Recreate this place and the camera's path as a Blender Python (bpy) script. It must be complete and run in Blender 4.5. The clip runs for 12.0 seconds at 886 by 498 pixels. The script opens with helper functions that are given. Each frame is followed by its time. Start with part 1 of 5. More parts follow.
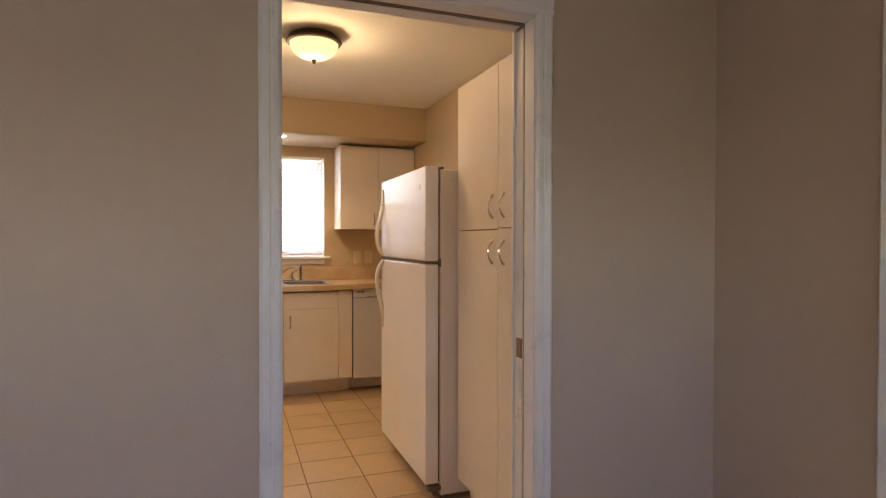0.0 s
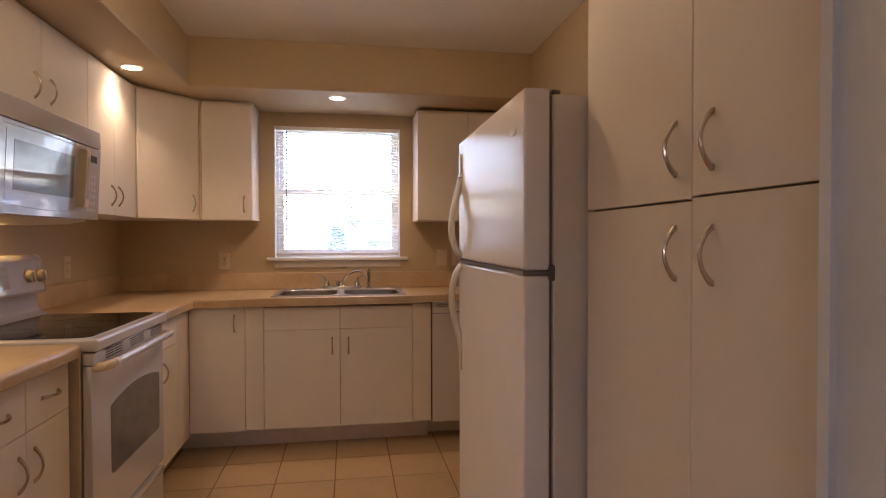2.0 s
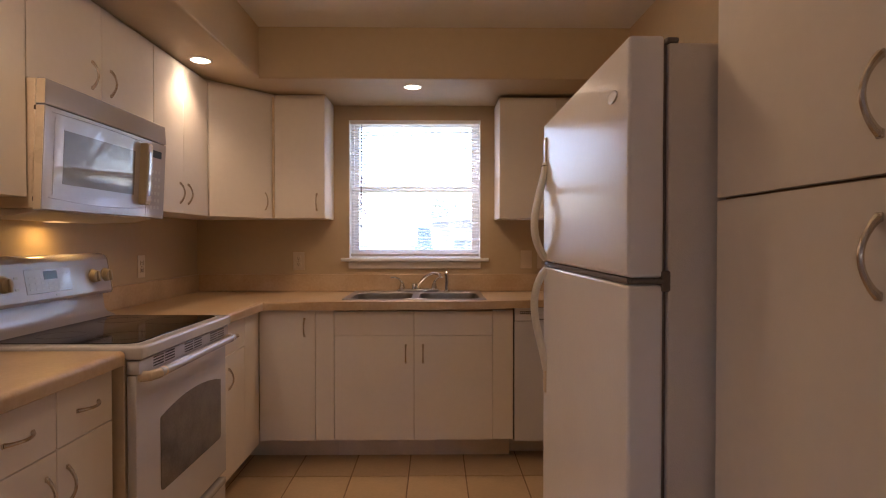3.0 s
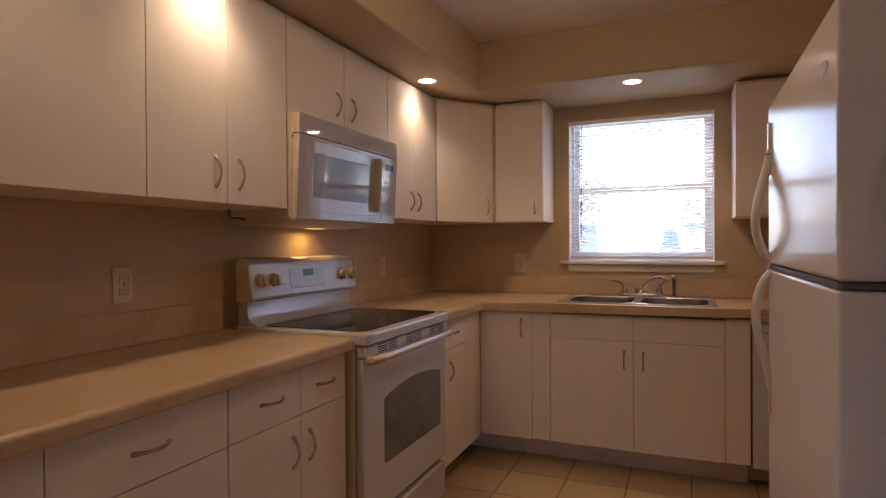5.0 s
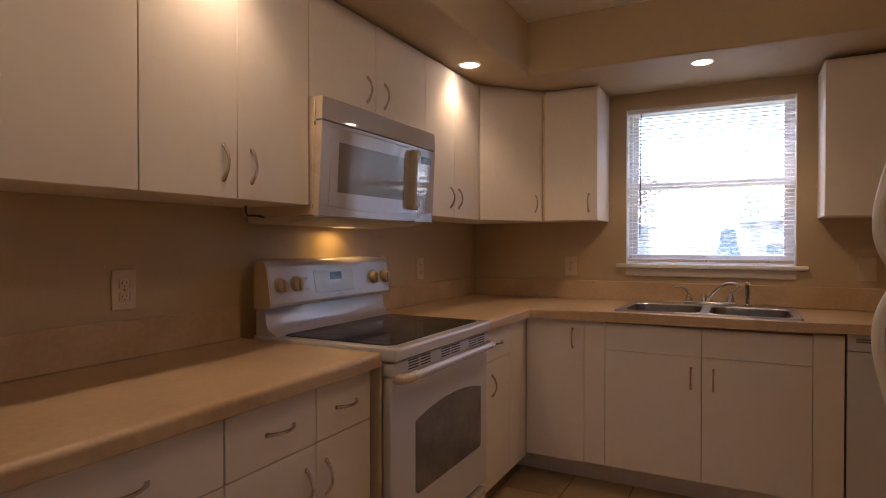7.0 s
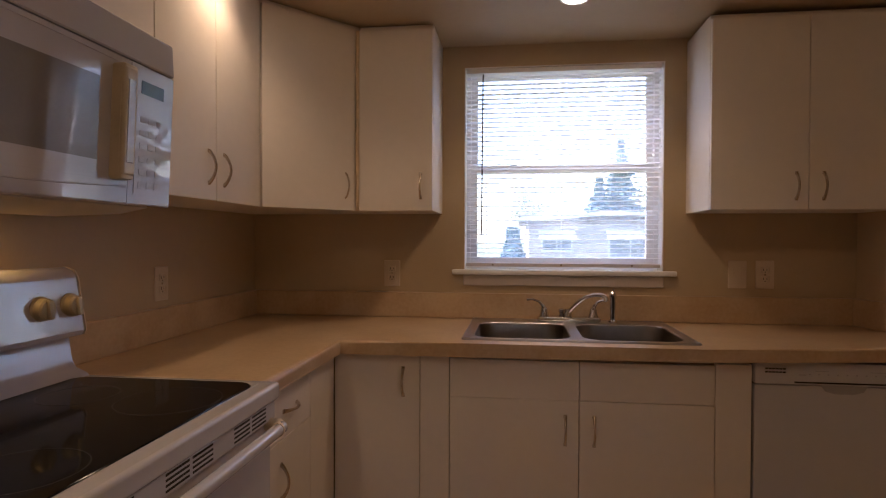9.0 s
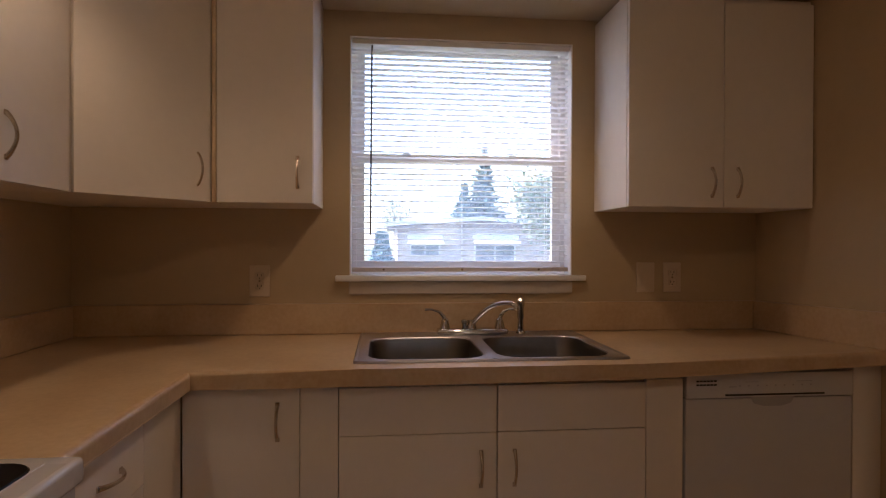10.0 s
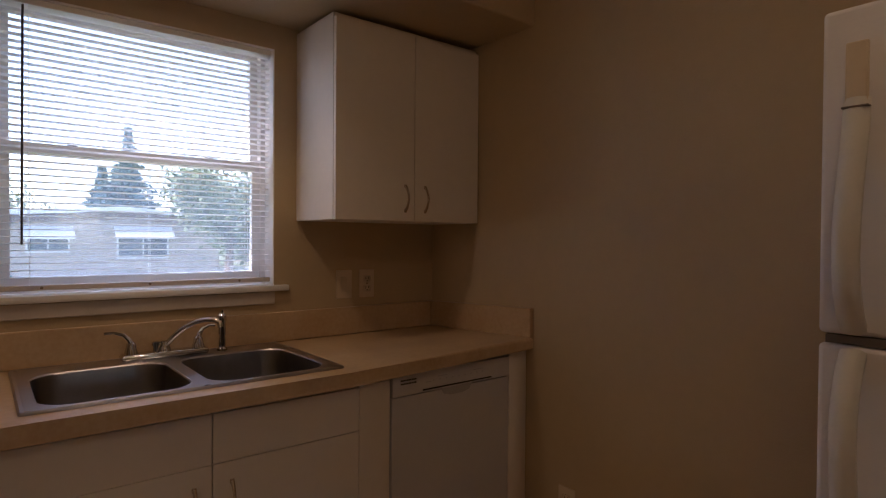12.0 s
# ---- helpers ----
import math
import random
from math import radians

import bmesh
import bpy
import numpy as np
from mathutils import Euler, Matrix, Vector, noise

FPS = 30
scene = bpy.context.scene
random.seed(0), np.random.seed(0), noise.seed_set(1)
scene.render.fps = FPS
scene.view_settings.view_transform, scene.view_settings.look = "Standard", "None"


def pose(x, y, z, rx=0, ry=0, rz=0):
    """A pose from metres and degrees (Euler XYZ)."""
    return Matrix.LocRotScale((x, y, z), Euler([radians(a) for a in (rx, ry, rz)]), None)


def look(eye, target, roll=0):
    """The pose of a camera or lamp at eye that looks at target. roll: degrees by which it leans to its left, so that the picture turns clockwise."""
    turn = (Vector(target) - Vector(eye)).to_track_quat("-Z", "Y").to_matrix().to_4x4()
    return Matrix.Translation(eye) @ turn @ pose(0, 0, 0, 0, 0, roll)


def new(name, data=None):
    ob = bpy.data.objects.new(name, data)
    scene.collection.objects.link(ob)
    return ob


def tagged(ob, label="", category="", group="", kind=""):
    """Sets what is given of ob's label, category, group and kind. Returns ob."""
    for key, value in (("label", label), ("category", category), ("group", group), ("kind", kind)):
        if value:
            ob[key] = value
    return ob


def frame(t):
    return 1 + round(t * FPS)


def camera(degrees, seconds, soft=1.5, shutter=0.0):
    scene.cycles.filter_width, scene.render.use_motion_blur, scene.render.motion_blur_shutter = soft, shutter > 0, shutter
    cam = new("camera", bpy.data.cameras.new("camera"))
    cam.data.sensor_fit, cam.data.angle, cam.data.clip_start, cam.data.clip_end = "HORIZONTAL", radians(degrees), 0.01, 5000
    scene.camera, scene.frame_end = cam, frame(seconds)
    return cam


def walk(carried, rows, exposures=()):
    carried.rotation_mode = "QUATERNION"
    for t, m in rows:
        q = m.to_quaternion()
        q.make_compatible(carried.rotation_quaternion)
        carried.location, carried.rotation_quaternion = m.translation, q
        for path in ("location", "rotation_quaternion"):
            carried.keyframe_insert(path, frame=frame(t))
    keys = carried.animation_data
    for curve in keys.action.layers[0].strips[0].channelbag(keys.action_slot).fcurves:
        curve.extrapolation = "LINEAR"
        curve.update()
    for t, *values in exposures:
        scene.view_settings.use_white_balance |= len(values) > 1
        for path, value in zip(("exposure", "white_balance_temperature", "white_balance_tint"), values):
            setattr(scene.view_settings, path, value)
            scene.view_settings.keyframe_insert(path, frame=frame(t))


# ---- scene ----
cam = camera(75.1, 12.0, 1.15)
PATH = [
    (0, (1.128, -5.346, 1.285), (1.822, -3.471, 1.255), 0.1),
    (0.5, (1.268, -4.949, 1.284), (1.846, -3.035, 1.248), 0.2),
    (1, (1.382, -4.616, 1.277), (1.89, -2.682, 1.242), 0.15),
    (1.5, (1.503, -4.334, 1.273), (1.918, -2.378, 1.237), 0.05),
    (2, (1.578, -4.1, 1.263), (1.904, -2.127, 1.228), -0.1),
    (2.5, (1.602, -3.921, 1.256), (1.82, -1.933, 1.224), -0.1),
    (3, (1.651, -3.791, 1.255), (1.676, -1.791, 1.224), -0.0),
    (3.5, (1.701, -3.727, 1.26), (1.474, -1.74, 1.229), -0.3),
    (5.5, (1.814, -3.805, 1.244), (0.932, -2.01, 1.227), -0.1),
    (6, (1.822, -3.8, 1.25), (0.884, -2.034, 1.228), 0.1),
    (6.5, (1.771, -3.709, 1.255), (0.82, -1.95, 1.235), -0.0),
    (8.5, (1.447, -2.805, 1.269), (0.925, -0.874, 1.235), 0.1),
    (9, (1.319, -2.586, 1.271), (1.064, -0.603, 1.238), 0.2),
    (9.5, (1.265, -2.367, 1.248), (1.28, -0.367, 1.232), 0.3),
    (10, (1.21, -2.2, 1.253), (1.415, -0.211, 1.239), 0.2),
    (10.5, (1.154, -2.109, 1.265), (1.613, -0.162, 1.25), 0.3),
    (11, (1.124, -2.102, 1.274), (1.83, -0.232, 1.255), 0.4),
    (11.5, (1.082, -2.12, 1.284), (2.055, -0.373, 1.271), 0.3),
    (12, (1.061, -2.134, 1.313), (2.315, -0.576, 1.283), 0.4),
]
EXPOSURES = [(0, 5.27, 6530, 18), (1.0, 4.99, 6400, 20), (2.0, 4.51, 6120, 25), (3.5, 4.2, 5980, 27), (5.5, 4.03, 5980, 27), (8.5, 3.72, 6020, 27), (10.0, 3.46, 6060, 26), (11.0, 3.34, 6080, 25), (12.0, 3.06, 6050, 25)]
walk(cam, [(t, look(eye, target, roll)) for t, eye, target, roll in PATH], EXPOSURES)

# ---- plan, in metres ----
WL, WR = 0.09, 2.715            # faces of the left and right walls
CEIL, SOFFIT = 2.415, 2.134
WALL_N, WALL_S, HALL_N = 0.0, -3.65, -3.79
DOOR_L, DOOR_R, HEAD = 1.257, 1.998, 1.965
WIN_X0, WIN_X1, WIN_Z0, WIN_Z1 = 1.082, 1.945, 1.137, 2.04
TOP = 0.918                     # worktop
FRONT_B, FRONT_L = 0.605, 0.675   # door faces of the two runs: -y of the window run, x of the range run

# ---- world and lights ----
world = bpy.data.worlds.new("world")
scene.world = world
world.use_nodes = True
wn = world.node_tree
sky = wn.nodes.new("ShaderNodeTexSky")
sky.sky_type, sky.sun_disc = "NISHITA", False
sky.sun_elevation, sky.sun_rotation = radians(45), radians(-84)
sky.air_density, sky.dust_density = 1.0, 1.5
wn.links.new(sky.outputs[0], wn.nodes["Background"].inputs[0])
wn.nodes["Background"].inputs[1].default_value = 0.104


def lamp(name, kind, m, power, color, **kw):
    data = bpy.data.lights.new(name, kind)
    data.energy, data.color = power, color
    for k, v in kw.items():
        setattr(data, k, v)
    ob = new(name, data)
    ob.matrix_world = m
    return ob


WARM, AMBER = (1.0, 0.72, 0.40), (1.0, 0.60, 0.14)
# unseen lamps added to brighten the hall; the far one is tinted warm
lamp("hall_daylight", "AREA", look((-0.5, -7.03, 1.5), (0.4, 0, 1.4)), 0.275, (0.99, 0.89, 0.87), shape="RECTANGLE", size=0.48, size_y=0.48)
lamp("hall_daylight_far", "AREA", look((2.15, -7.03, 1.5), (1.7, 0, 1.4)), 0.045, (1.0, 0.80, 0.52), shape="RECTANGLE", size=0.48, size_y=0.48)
lamp("sun", "SUN", look((-30, 3, 30), (0, 0, 0)), 2.0, (1.0, 0.95, 0.88), angle=radians(0.5))
CANS = [(1.519, -0.475), (0.505, -0.955), (0.505, -2.43), (0.505, -3.16)]
for cx, cy in CANS:
    lamp("can_lamp", "SPOT", pose(cx, cy, SOFFIT - 0.012), 1.12 if cx > 1 else (0.68 if cy > -3 else 0.4), WARM, spot_size=radians(130), spot_blend=0.7, shadow_soft_size=0.05)
lamp("dome_lamp", "POINT", pose(1.567, -2.11, CEIL - 0.12), 0.46, (1.0, 0.71, 0.37), shadow_soft_size=0.09)
lamp("hood_lamp", "AREA", pose(0.17, -1.52, 1.312), 0.026, AMBER, shape="RECTANGLE", size=0.05, size_y=0.09)


# ---- materials ----
def material(name, base, rough=0.5, metal=0.0, vary=0.06, scale=6.0, bump=0.0, bump_scale=200.0, tint=None, coat=0.0, per_object=0.0, spec=0.5, rough_vary=0.08):
    """A paint, laminate, stone or metal: slow stains, fine grain, small relief."""
    mt = bpy.data.materials.new(name)
    mt.use_nodes = True
    nt = mt.node_tree
    N, L = nt.nodes.new, nt.links.new
    b = nt.nodes["Principled BSDF"]
    co = N("ShaderNodeTexCoord")
    big, fine = N("ShaderNodeTexNoise"), N("ShaderNodeTexNoise")
    big.inputs["Scale"].default_value, big.inputs["Detail"].default_value = scale, 4
    fine.inputs["Scale"].default_value, fine.inputs["Detail"].default_value = scale * 11, 3
    for nn in (big, fine):
        L(co.outputs["Object"], nn.inputs["Vector"])
    add = N("ShaderNodeMath")
    add.operation = "MULTIPLY_ADD"
    L(fine.outputs[0], add.inputs[0])
    add.inputs[1].default_value = 0.5
    L(big.outputs[0], add.inputs[2])
    ramp = N("ShaderNodeValToRGB")
    L(add.outputs[0], ramp.inputs[0])
    lo = [c * (1 - vary) for c in base]
    hi = tint or [min(1, c * (1 + vary)) for c in base]
    ramp.color_ramp.elements[0].position, ramp.color_ramp.elements[1].position = 0.5, 1.0
    ramp.color_ramp.elements[0].color, ramp.color_ramp.elements[1].color = (*lo, 1), (*hi, 1)
    out = ramp.outputs[0]
    if per_object:
        info, hsv, mr = N("ShaderNodeObjectInfo"), N("ShaderNodeHueSaturation"), N("ShaderNodeMapRange")
        L(info.outputs["Random"], mr.inputs[0])
        mr.inputs[3].default_value, mr.inputs[4].default_value = 1 - per_object, 1 + per_object
        L(mr.outputs[0], hsv.inputs["Value"])
        L(out, hsv.inputs["Color"])
        out = hsv.outputs[0]
    L(out, b.inputs["Base Color"])
    rr = N("ShaderNodeMapRange")
    L(big.outputs[0], rr.inputs[0])
    rr.inputs[3].default_value, rr.inputs[4].default_value = max(0.02, rough - rough_vary), min(1, rough + rough_vary)
    L(rr.outputs[0], b.inputs["Roughness"])
    b.inputs["Metallic"].default_value = metal
    b.inputs["Coat Weight"].default_value = coat
    b.inputs["Specular IOR Level"].default_value = spec
    if bump:
        tex, bp = N("ShaderNodeTexNoise"), N("ShaderNodeBump")
        tex.inputs["Scale"].default_value, tex.inputs["Detail"].default_value = bump_scale, 2
        L(co.outputs["Object"], tex.inputs["Vector"])
        bp.inputs["Strength"].default_value, bp.inputs["Distance"].default_value = 1.0, bump
        L(tex.outputs[0], bp.inputs["Height"])
        L(bp.outputs[0], b.inputs["Normal"])
    return mt


def glowing(name, color, strength):
    mt = bpy.data.materials.new(name)
    mt.use_nodes = True
    b = mt.node_tree.nodes["Principled BSDF"]
    b.inputs["Base Color"].default_value = (0.8, 0.75, 0.65, 1)
    b.inputs["Emission Color"].default_value = (*color, 1)
    b.inputs["Emission Strength"].default_value = strength
    return mt


def clear_glass(name):
    mt = bpy.data.materials.new(name)
    mt.use_nodes = True
    b = mt.node_tree.nodes["Principled BSDF"]
    b.inputs["Transmission Weight"].default_value = 1
    b.inputs["Roughness"].default_value = 0.0
    b.inputs["IOR"].default_value = 1.45
    return mt


M_WALL = material("wall_paint", (0.505, 0.385, 0.238), 0.55, vary=0.04, scale=2.5, bump=0.0006, bump_scale=160)
M_HALL = material("hall_paint", (0.53, 0.435, 0.35), 0.55, vary=0.04, scale=2.5, bump=0.0006, bump_scale=160)
M_CEIL = material("ceiling_paint", (0.78, 0.74, 0.68), 0.8, vary=0.03, scale=3, bump=0.001, bump_scale=120)
M_TRIM = material("trim_enamel", (0.80, 0.80, 0.82), 0.3, vary=0.03, scale=8, bump=0.00006, bump_scale=90)
M_CAB = material("cabinet_laminate", (0.78, 0.71, 0.635), 0.5, spec=0.18, vary=0.03, scale=3, bump=0.00012, bump_scale=320)
M_EDGE = material("cabinet_edge", (0.70, 0.53, 0.33), 0.5, vary=0.15, scale=20)
M_GAP = material("edge_and_gap_shade", (0.30, 0.19, 0.10), 0.6, vary=0.2, scale=15)
M_KICK = material("toe_board_paint", (0.80, 0.70, 0.58), 0.5, vary=0.08, scale=10)
M_DARK = material("dark_gap", (0.03, 0.022, 0.016), 0.8)
M_TOP = material("worktop_laminate", (0.52, 0.345, 0.19), 0.32, vary=0.10, scale=6, bump=0.0001, bump_scale=300, tint=(0.60, 0.44, 0.275))
M_TILE = material("floor_tile", (0.53, 0.375, 0.22), 0.38, vary=0.10, scale=5, bump=0.0008, bump_scale=40, per_object=0.06)
M_GROUT = material("grout", (0.26, 0.17, 0.10), 0.85, vary=0.25, scale=30)
M_APPL = material("appliance_enamel", (0.62, 0.605, 0.63), 0.17, vary=0.02, scale=4, coat=0.3, rough_vary=0.04)
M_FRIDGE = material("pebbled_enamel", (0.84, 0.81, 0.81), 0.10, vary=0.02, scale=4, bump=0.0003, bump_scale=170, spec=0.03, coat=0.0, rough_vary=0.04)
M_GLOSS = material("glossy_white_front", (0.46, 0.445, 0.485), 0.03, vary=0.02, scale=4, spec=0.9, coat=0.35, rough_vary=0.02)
M_CONSOLE = material("console_enamel", (0.56, 0.54, 0.62), 0.11, vary=0.02, scale=4, coat=0.4, rough_vary=0.03)
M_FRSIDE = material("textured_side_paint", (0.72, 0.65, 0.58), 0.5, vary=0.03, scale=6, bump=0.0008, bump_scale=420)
M_ALMOND = material("aged_plastic", (0.49, 0.41, 0.29), 0.35, vary=0.06, scale=20)
M_PLASTIC = material("white_plastic", (0.76, 0.73, 0.67), 0.35, vary=0.03, scale=20)
M_NICKEL = material("brushed_nickel", (0.60, 0.53, 0.45), 0.22, 1.0, vary=0.08, scale=60)
M_CHROME = material("chrome", (0.62, 0.61, 0.60), 0.07, 1.0, vary=0.03, scale=30, rough_vary=0.04)
# one sink steel twice: rim lightened for window reflection, bowls darkened for shade
M_STEEL_LIT = material("sink_steel_lit", (0.50, 0.47, 0.48), 0.30, 1.0, vary=0.06, scale=25, rough_vary=0.03)
M_STEEL_SHADED = material("sink_steel_shaded", (0.24, 0.22, 0.205), 0.33, 1.0, vary=0.08, scale=25, bump=0.00003, bump_scale=500, rough_vary=0.02)
M_BRONZE = material("bronze", (0.10, 0.065, 0.045), 0.38, 0.8, vary=0.2, scale=40)
M_BRASS = material("tarnished_brass", (0.30, 0.22, 0.14), 0.4, 0.9, vary=0.25, scale=60)
M_COOK = material("ceramic_glass", (0.008, 0.008, 0.009), 0.06, vary=0.1, scale=10, spec=0.15, rough_vary=0.03)
M_RING = material("burner_print", (0.05, 0.05, 0.052), 0.12)
M_OVENGLASS = material("oven_glass", (0.17, 0.155, 0.145), 0.08, vary=0.2, scale=12, rough_vary=0.03)
M_CREAM = material("yellowed_enamel", (0.70, 0.58, 0.43), 0.3, vary=0.05, scale=8)
M_MWGLASS = material("microwave_window", (0.20, 0.185, 0.18), 0.035, vary=0.05, scale=12, rough_vary=0.02)
M_GREY = material("grey_print", (0.40, 0.39, 0.42), 0.4)
M_DISPLAY = material("display", (0.03, 0.05, 0.07), 0.08)
M_GASKET = material("gasket", (0.15, 0.12, 0.10), 0.6)
M_SLAT = material("blind_slat", (0.92, 0.905, 0.88), 0.4, vary=0.02, scale=10)


def let_light_through(mt, share, color):
    """Thin vinyl, and the haze added to the panes: part of the light that falls on one face leaves by the other."""
    nt = mt.node_tree
    out, b = nt.nodes["Material Output"], nt.nodes["Principled BSDF"]
    tr, mix = nt.nodes.new("ShaderNodeBsdfTranslucent"), nt.nodes.new("ShaderNodeMixShader")
    tr.inputs[0].default_value, mix.inputs[0].default_value = (*color, 1), share
    nt.links.new(b.outputs[0], mix.inputs[1])
    nt.links.new(tr.outputs[0], mix.inputs[2])
    nt.links.new(mix.outputs[0], out.inputs[0])


let_light_through(M_SLAT, 0.7, (1.0, 0.97, 0.93))
M_VINYL = material("window_vinyl", (0.89, 0.86, 0.83), 0.3, vary=0.03, scale=8)
M_WAND = material("smoked_wand", (0.07, 0.06, 0.06), 0.2)
M_CANGLOW = glowing("can_glow", (1.0, 0.80, 0.52), 1.6)
M_DOMEGLOW = glowing("lit_alabaster", (0.95, 0.86, 0.36), 0.03)
M_HOODGLOW = glowing("hood_bulb", (1.0, 0.62, 0.22), 0.05)


# clear panes with a pale blue veil mixed in to imitate glare haze
M_GLASS = clear_glass("hazed_window_glass")
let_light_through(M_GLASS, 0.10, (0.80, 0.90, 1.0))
M_SILL = material("beige_trim_enamel", (0.58, 0.50, 0.43), 0.35, vary=0.05, scale=10)
M_OUTLET = material("almond_outlet_plastic", (0.64, 0.53, 0.40), 0.35, vary=0.03, scale=20)


# ---- mesh helpers ----
def box(bm, a, b, bevel=0.0, seg=1):
    lo, hi = [min(p, q) for p, q in zip(a, b)], [max(p, q) for p, q in zip(a, b)]
    vs = [bm.verts.new((x, y, z)) for z in (lo[2], hi[2]) for y in (lo[1], hi[1]) for x in (lo[0], hi[0])]
    fs = [bm.faces.new([vs[i] for i in q]) for q in ((0, 2, 3, 1), (4, 5, 7, 6), (0, 1, 5, 4), (2, 6, 7, 3), (0, 4, 6, 2), (1, 3, 7, 5))]
    if bevel:
        es = {e for f in fs for e in f.edges}
        bmesh.ops.bevel(bm, geom=list(es), offset=bevel, segments=seg, affect="EDGES", profile=0.5)


def mbox(bm, M, u0, u1, d0, d1, z0, z1, bevel=0.0, seg=1):
    box(bm, M(u0, d0, z0), M(u1, d1, z1), bevel, seg)


def tube(bm, pts, r, n=10, caps=True):
    """A round bar through the points; r is one radius or one for each point."""
    pts = [Vector(p) for p in pts]
    rs = r if isinstance(r, (list, tuple)) else [r] * len(pts)
    rings, side = [], None
    for i, p in enumerate(pts):
        t = (pts[min(i + 1, len(pts) - 1)] - pts[max(i - 1, 0)]).normalized()
        side = t.orthogonal().normalized() if side is None else (side - side.dot(t) * t).normalized()
        other = t.cross(side)
        rings.append([bm.verts.new(p + rs[i] * (math.cos(a) * side + math.sin(a) * other)) for a in (2 * math.pi * k / n for k in range(n))])
    for a, b in zip(rings, rings[1:]):
        for k in range(n):
            bm.faces.new((a[k], a[(k + 1) % n], b[(k + 1) % n], b[k]))
    if caps:
        bm.faces.new(rings[0][::-1])
        bm.faces.new(rings[-1])


def lathe(bm, centre, profile, axis="z", n=28):
    """Turns (radius, height) pairs about an axis through centre."""
    cx, cy, cz = centre
    rings = []
    for r, h in profile:
        ring = []
        for k in range(n):
            a = 2 * math.pi * k / n
            c, s = r * math.cos(a), r * math.sin(a)
            ring.append(bm.verts.new({"z": (cx + c, cy + s, cz + h), "x": (cx + h, cy + c, cz + s), "y": (cx + c, cy - h, cz + s)}[axis]))
        rings.append(ring)
    for a, b in zip(rings, rings[1:]):
        for k in range(n):
            bm.faces.new((a[k], a[(k + 1) % n], b[(k + 1) % n], b[k]))
    for ring in (rings[0], rings[-1]):
        bm.faces.new(ring)


def extrude_profile(bm, prof, place, u0, u1):
    """A closed profile, carried from u0 to u1; place(u, a, b) gives the point."""
    a = [bm.verts.new(place(u0, *p)) for p in prof]
    b = [bm.verts.new(place(u1, *p)) for p in prof]
    n = len(prof)
    bm.faces.new(a)
    bm.faces.new(b[::-1])
    for k in range(n):
        bm.faces.new((a[k], b[k], b[(k + 1) % n], a[(k + 1) % n]))


def slab(bm, us, vs, keep, place, t0, t1):
    """A sheet of cells between the lines us and vs, t0 to t1 thick, with the cells that keep() leaves out open."""
    grid = {}
    def vert(i, j, t):
        if (i, j, t) not in grid:
            grid[i, j, t] = bm.verts.new(place(us[i], vs[j], t))
        return grid[i, j, t]
    cells = {(i, j) for i in range(len(us) - 1) for j in range(len(vs) - 1) if keep(i, j)}
    for i, j in cells:
        for t in (t0, t1):
            bm.faces.new((vert(i, j, t), vert(i + 1, j, t), vert(i + 1, j + 1, t), vert(i, j + 1, t)))
        for (di, dj), (p, q) in {(-1, 0): ((0, 0), (0, 1)), (1, 0): ((1, 0), (1, 1)), (0, -1): ((0, 0), (1, 0)), (0, 1): ((0, 1), (1, 1))}.items():
            if (i + di, j + dj) not in cells:
                bm.faces.new((vert(i + p[0], j + p[1], t0), vert(i + q[0], j + q[1], t0), vert(i + q[0], j + q[1], t1), vert(i + p[0], j + p[1], t1)))


def base_of(ob):
    while ob.parent:
        ob = ob.parent
    return ob.location


def finish(name, bm, mat, smooth=None):
    bmesh.ops.recalc_face_normals(bm, faces=bm.faces)
    me = bpy.data.meshes.new(name)
    bm.to_mesh(me)
    bm.free()
    for m in (mat if isinstance(mat, (list, tuple)) else [mat]):
        me.materials.append(m)
    if smooth:
        me.shade_smooth()
        me.set_sharp_from_angle(angle=radians(smooth))
        areas = np.array([p.area for p in me.polygons])
        me.polygons.foreach_set("use_smooth", areas < max(60 * np.median(areas), 0.25 * areas.max()) if areas.max() > 60 * np.median(areas) else np.ones(len(areas), bool))
    return me


def part(name, bm, mat, parent, label="", smooth=35):
    """One mesh, a part of a thing or of a part; written in world places."""
    bmesh.ops.translate(bm, verts=bm.verts, vec=-base_of(parent))
    ob = new(name, finish(name, bm, mat, smooth))
    ob.parent = parent
    return tagged(ob, label)


def thing(name, at, label, category, group=""):
    ob = new(name)
    ob.location = at
    return tagged(ob, label, category, group)


def structure(name, bm, mat, label="", smooth=None):
    return tagged(new(name, finish(name, bm, mat, smooth)), label, kind="structure")


LEFT = lambda u, d, z: (WL + d, u, z)      # the range run: u along y, d out of the left wall
BACK = lambda u, d, z: (u, -d, z)          # the window run: u along x
RIGHT = lambda u, d, z: (WR - d, u, z)     # pantry and refrigerator


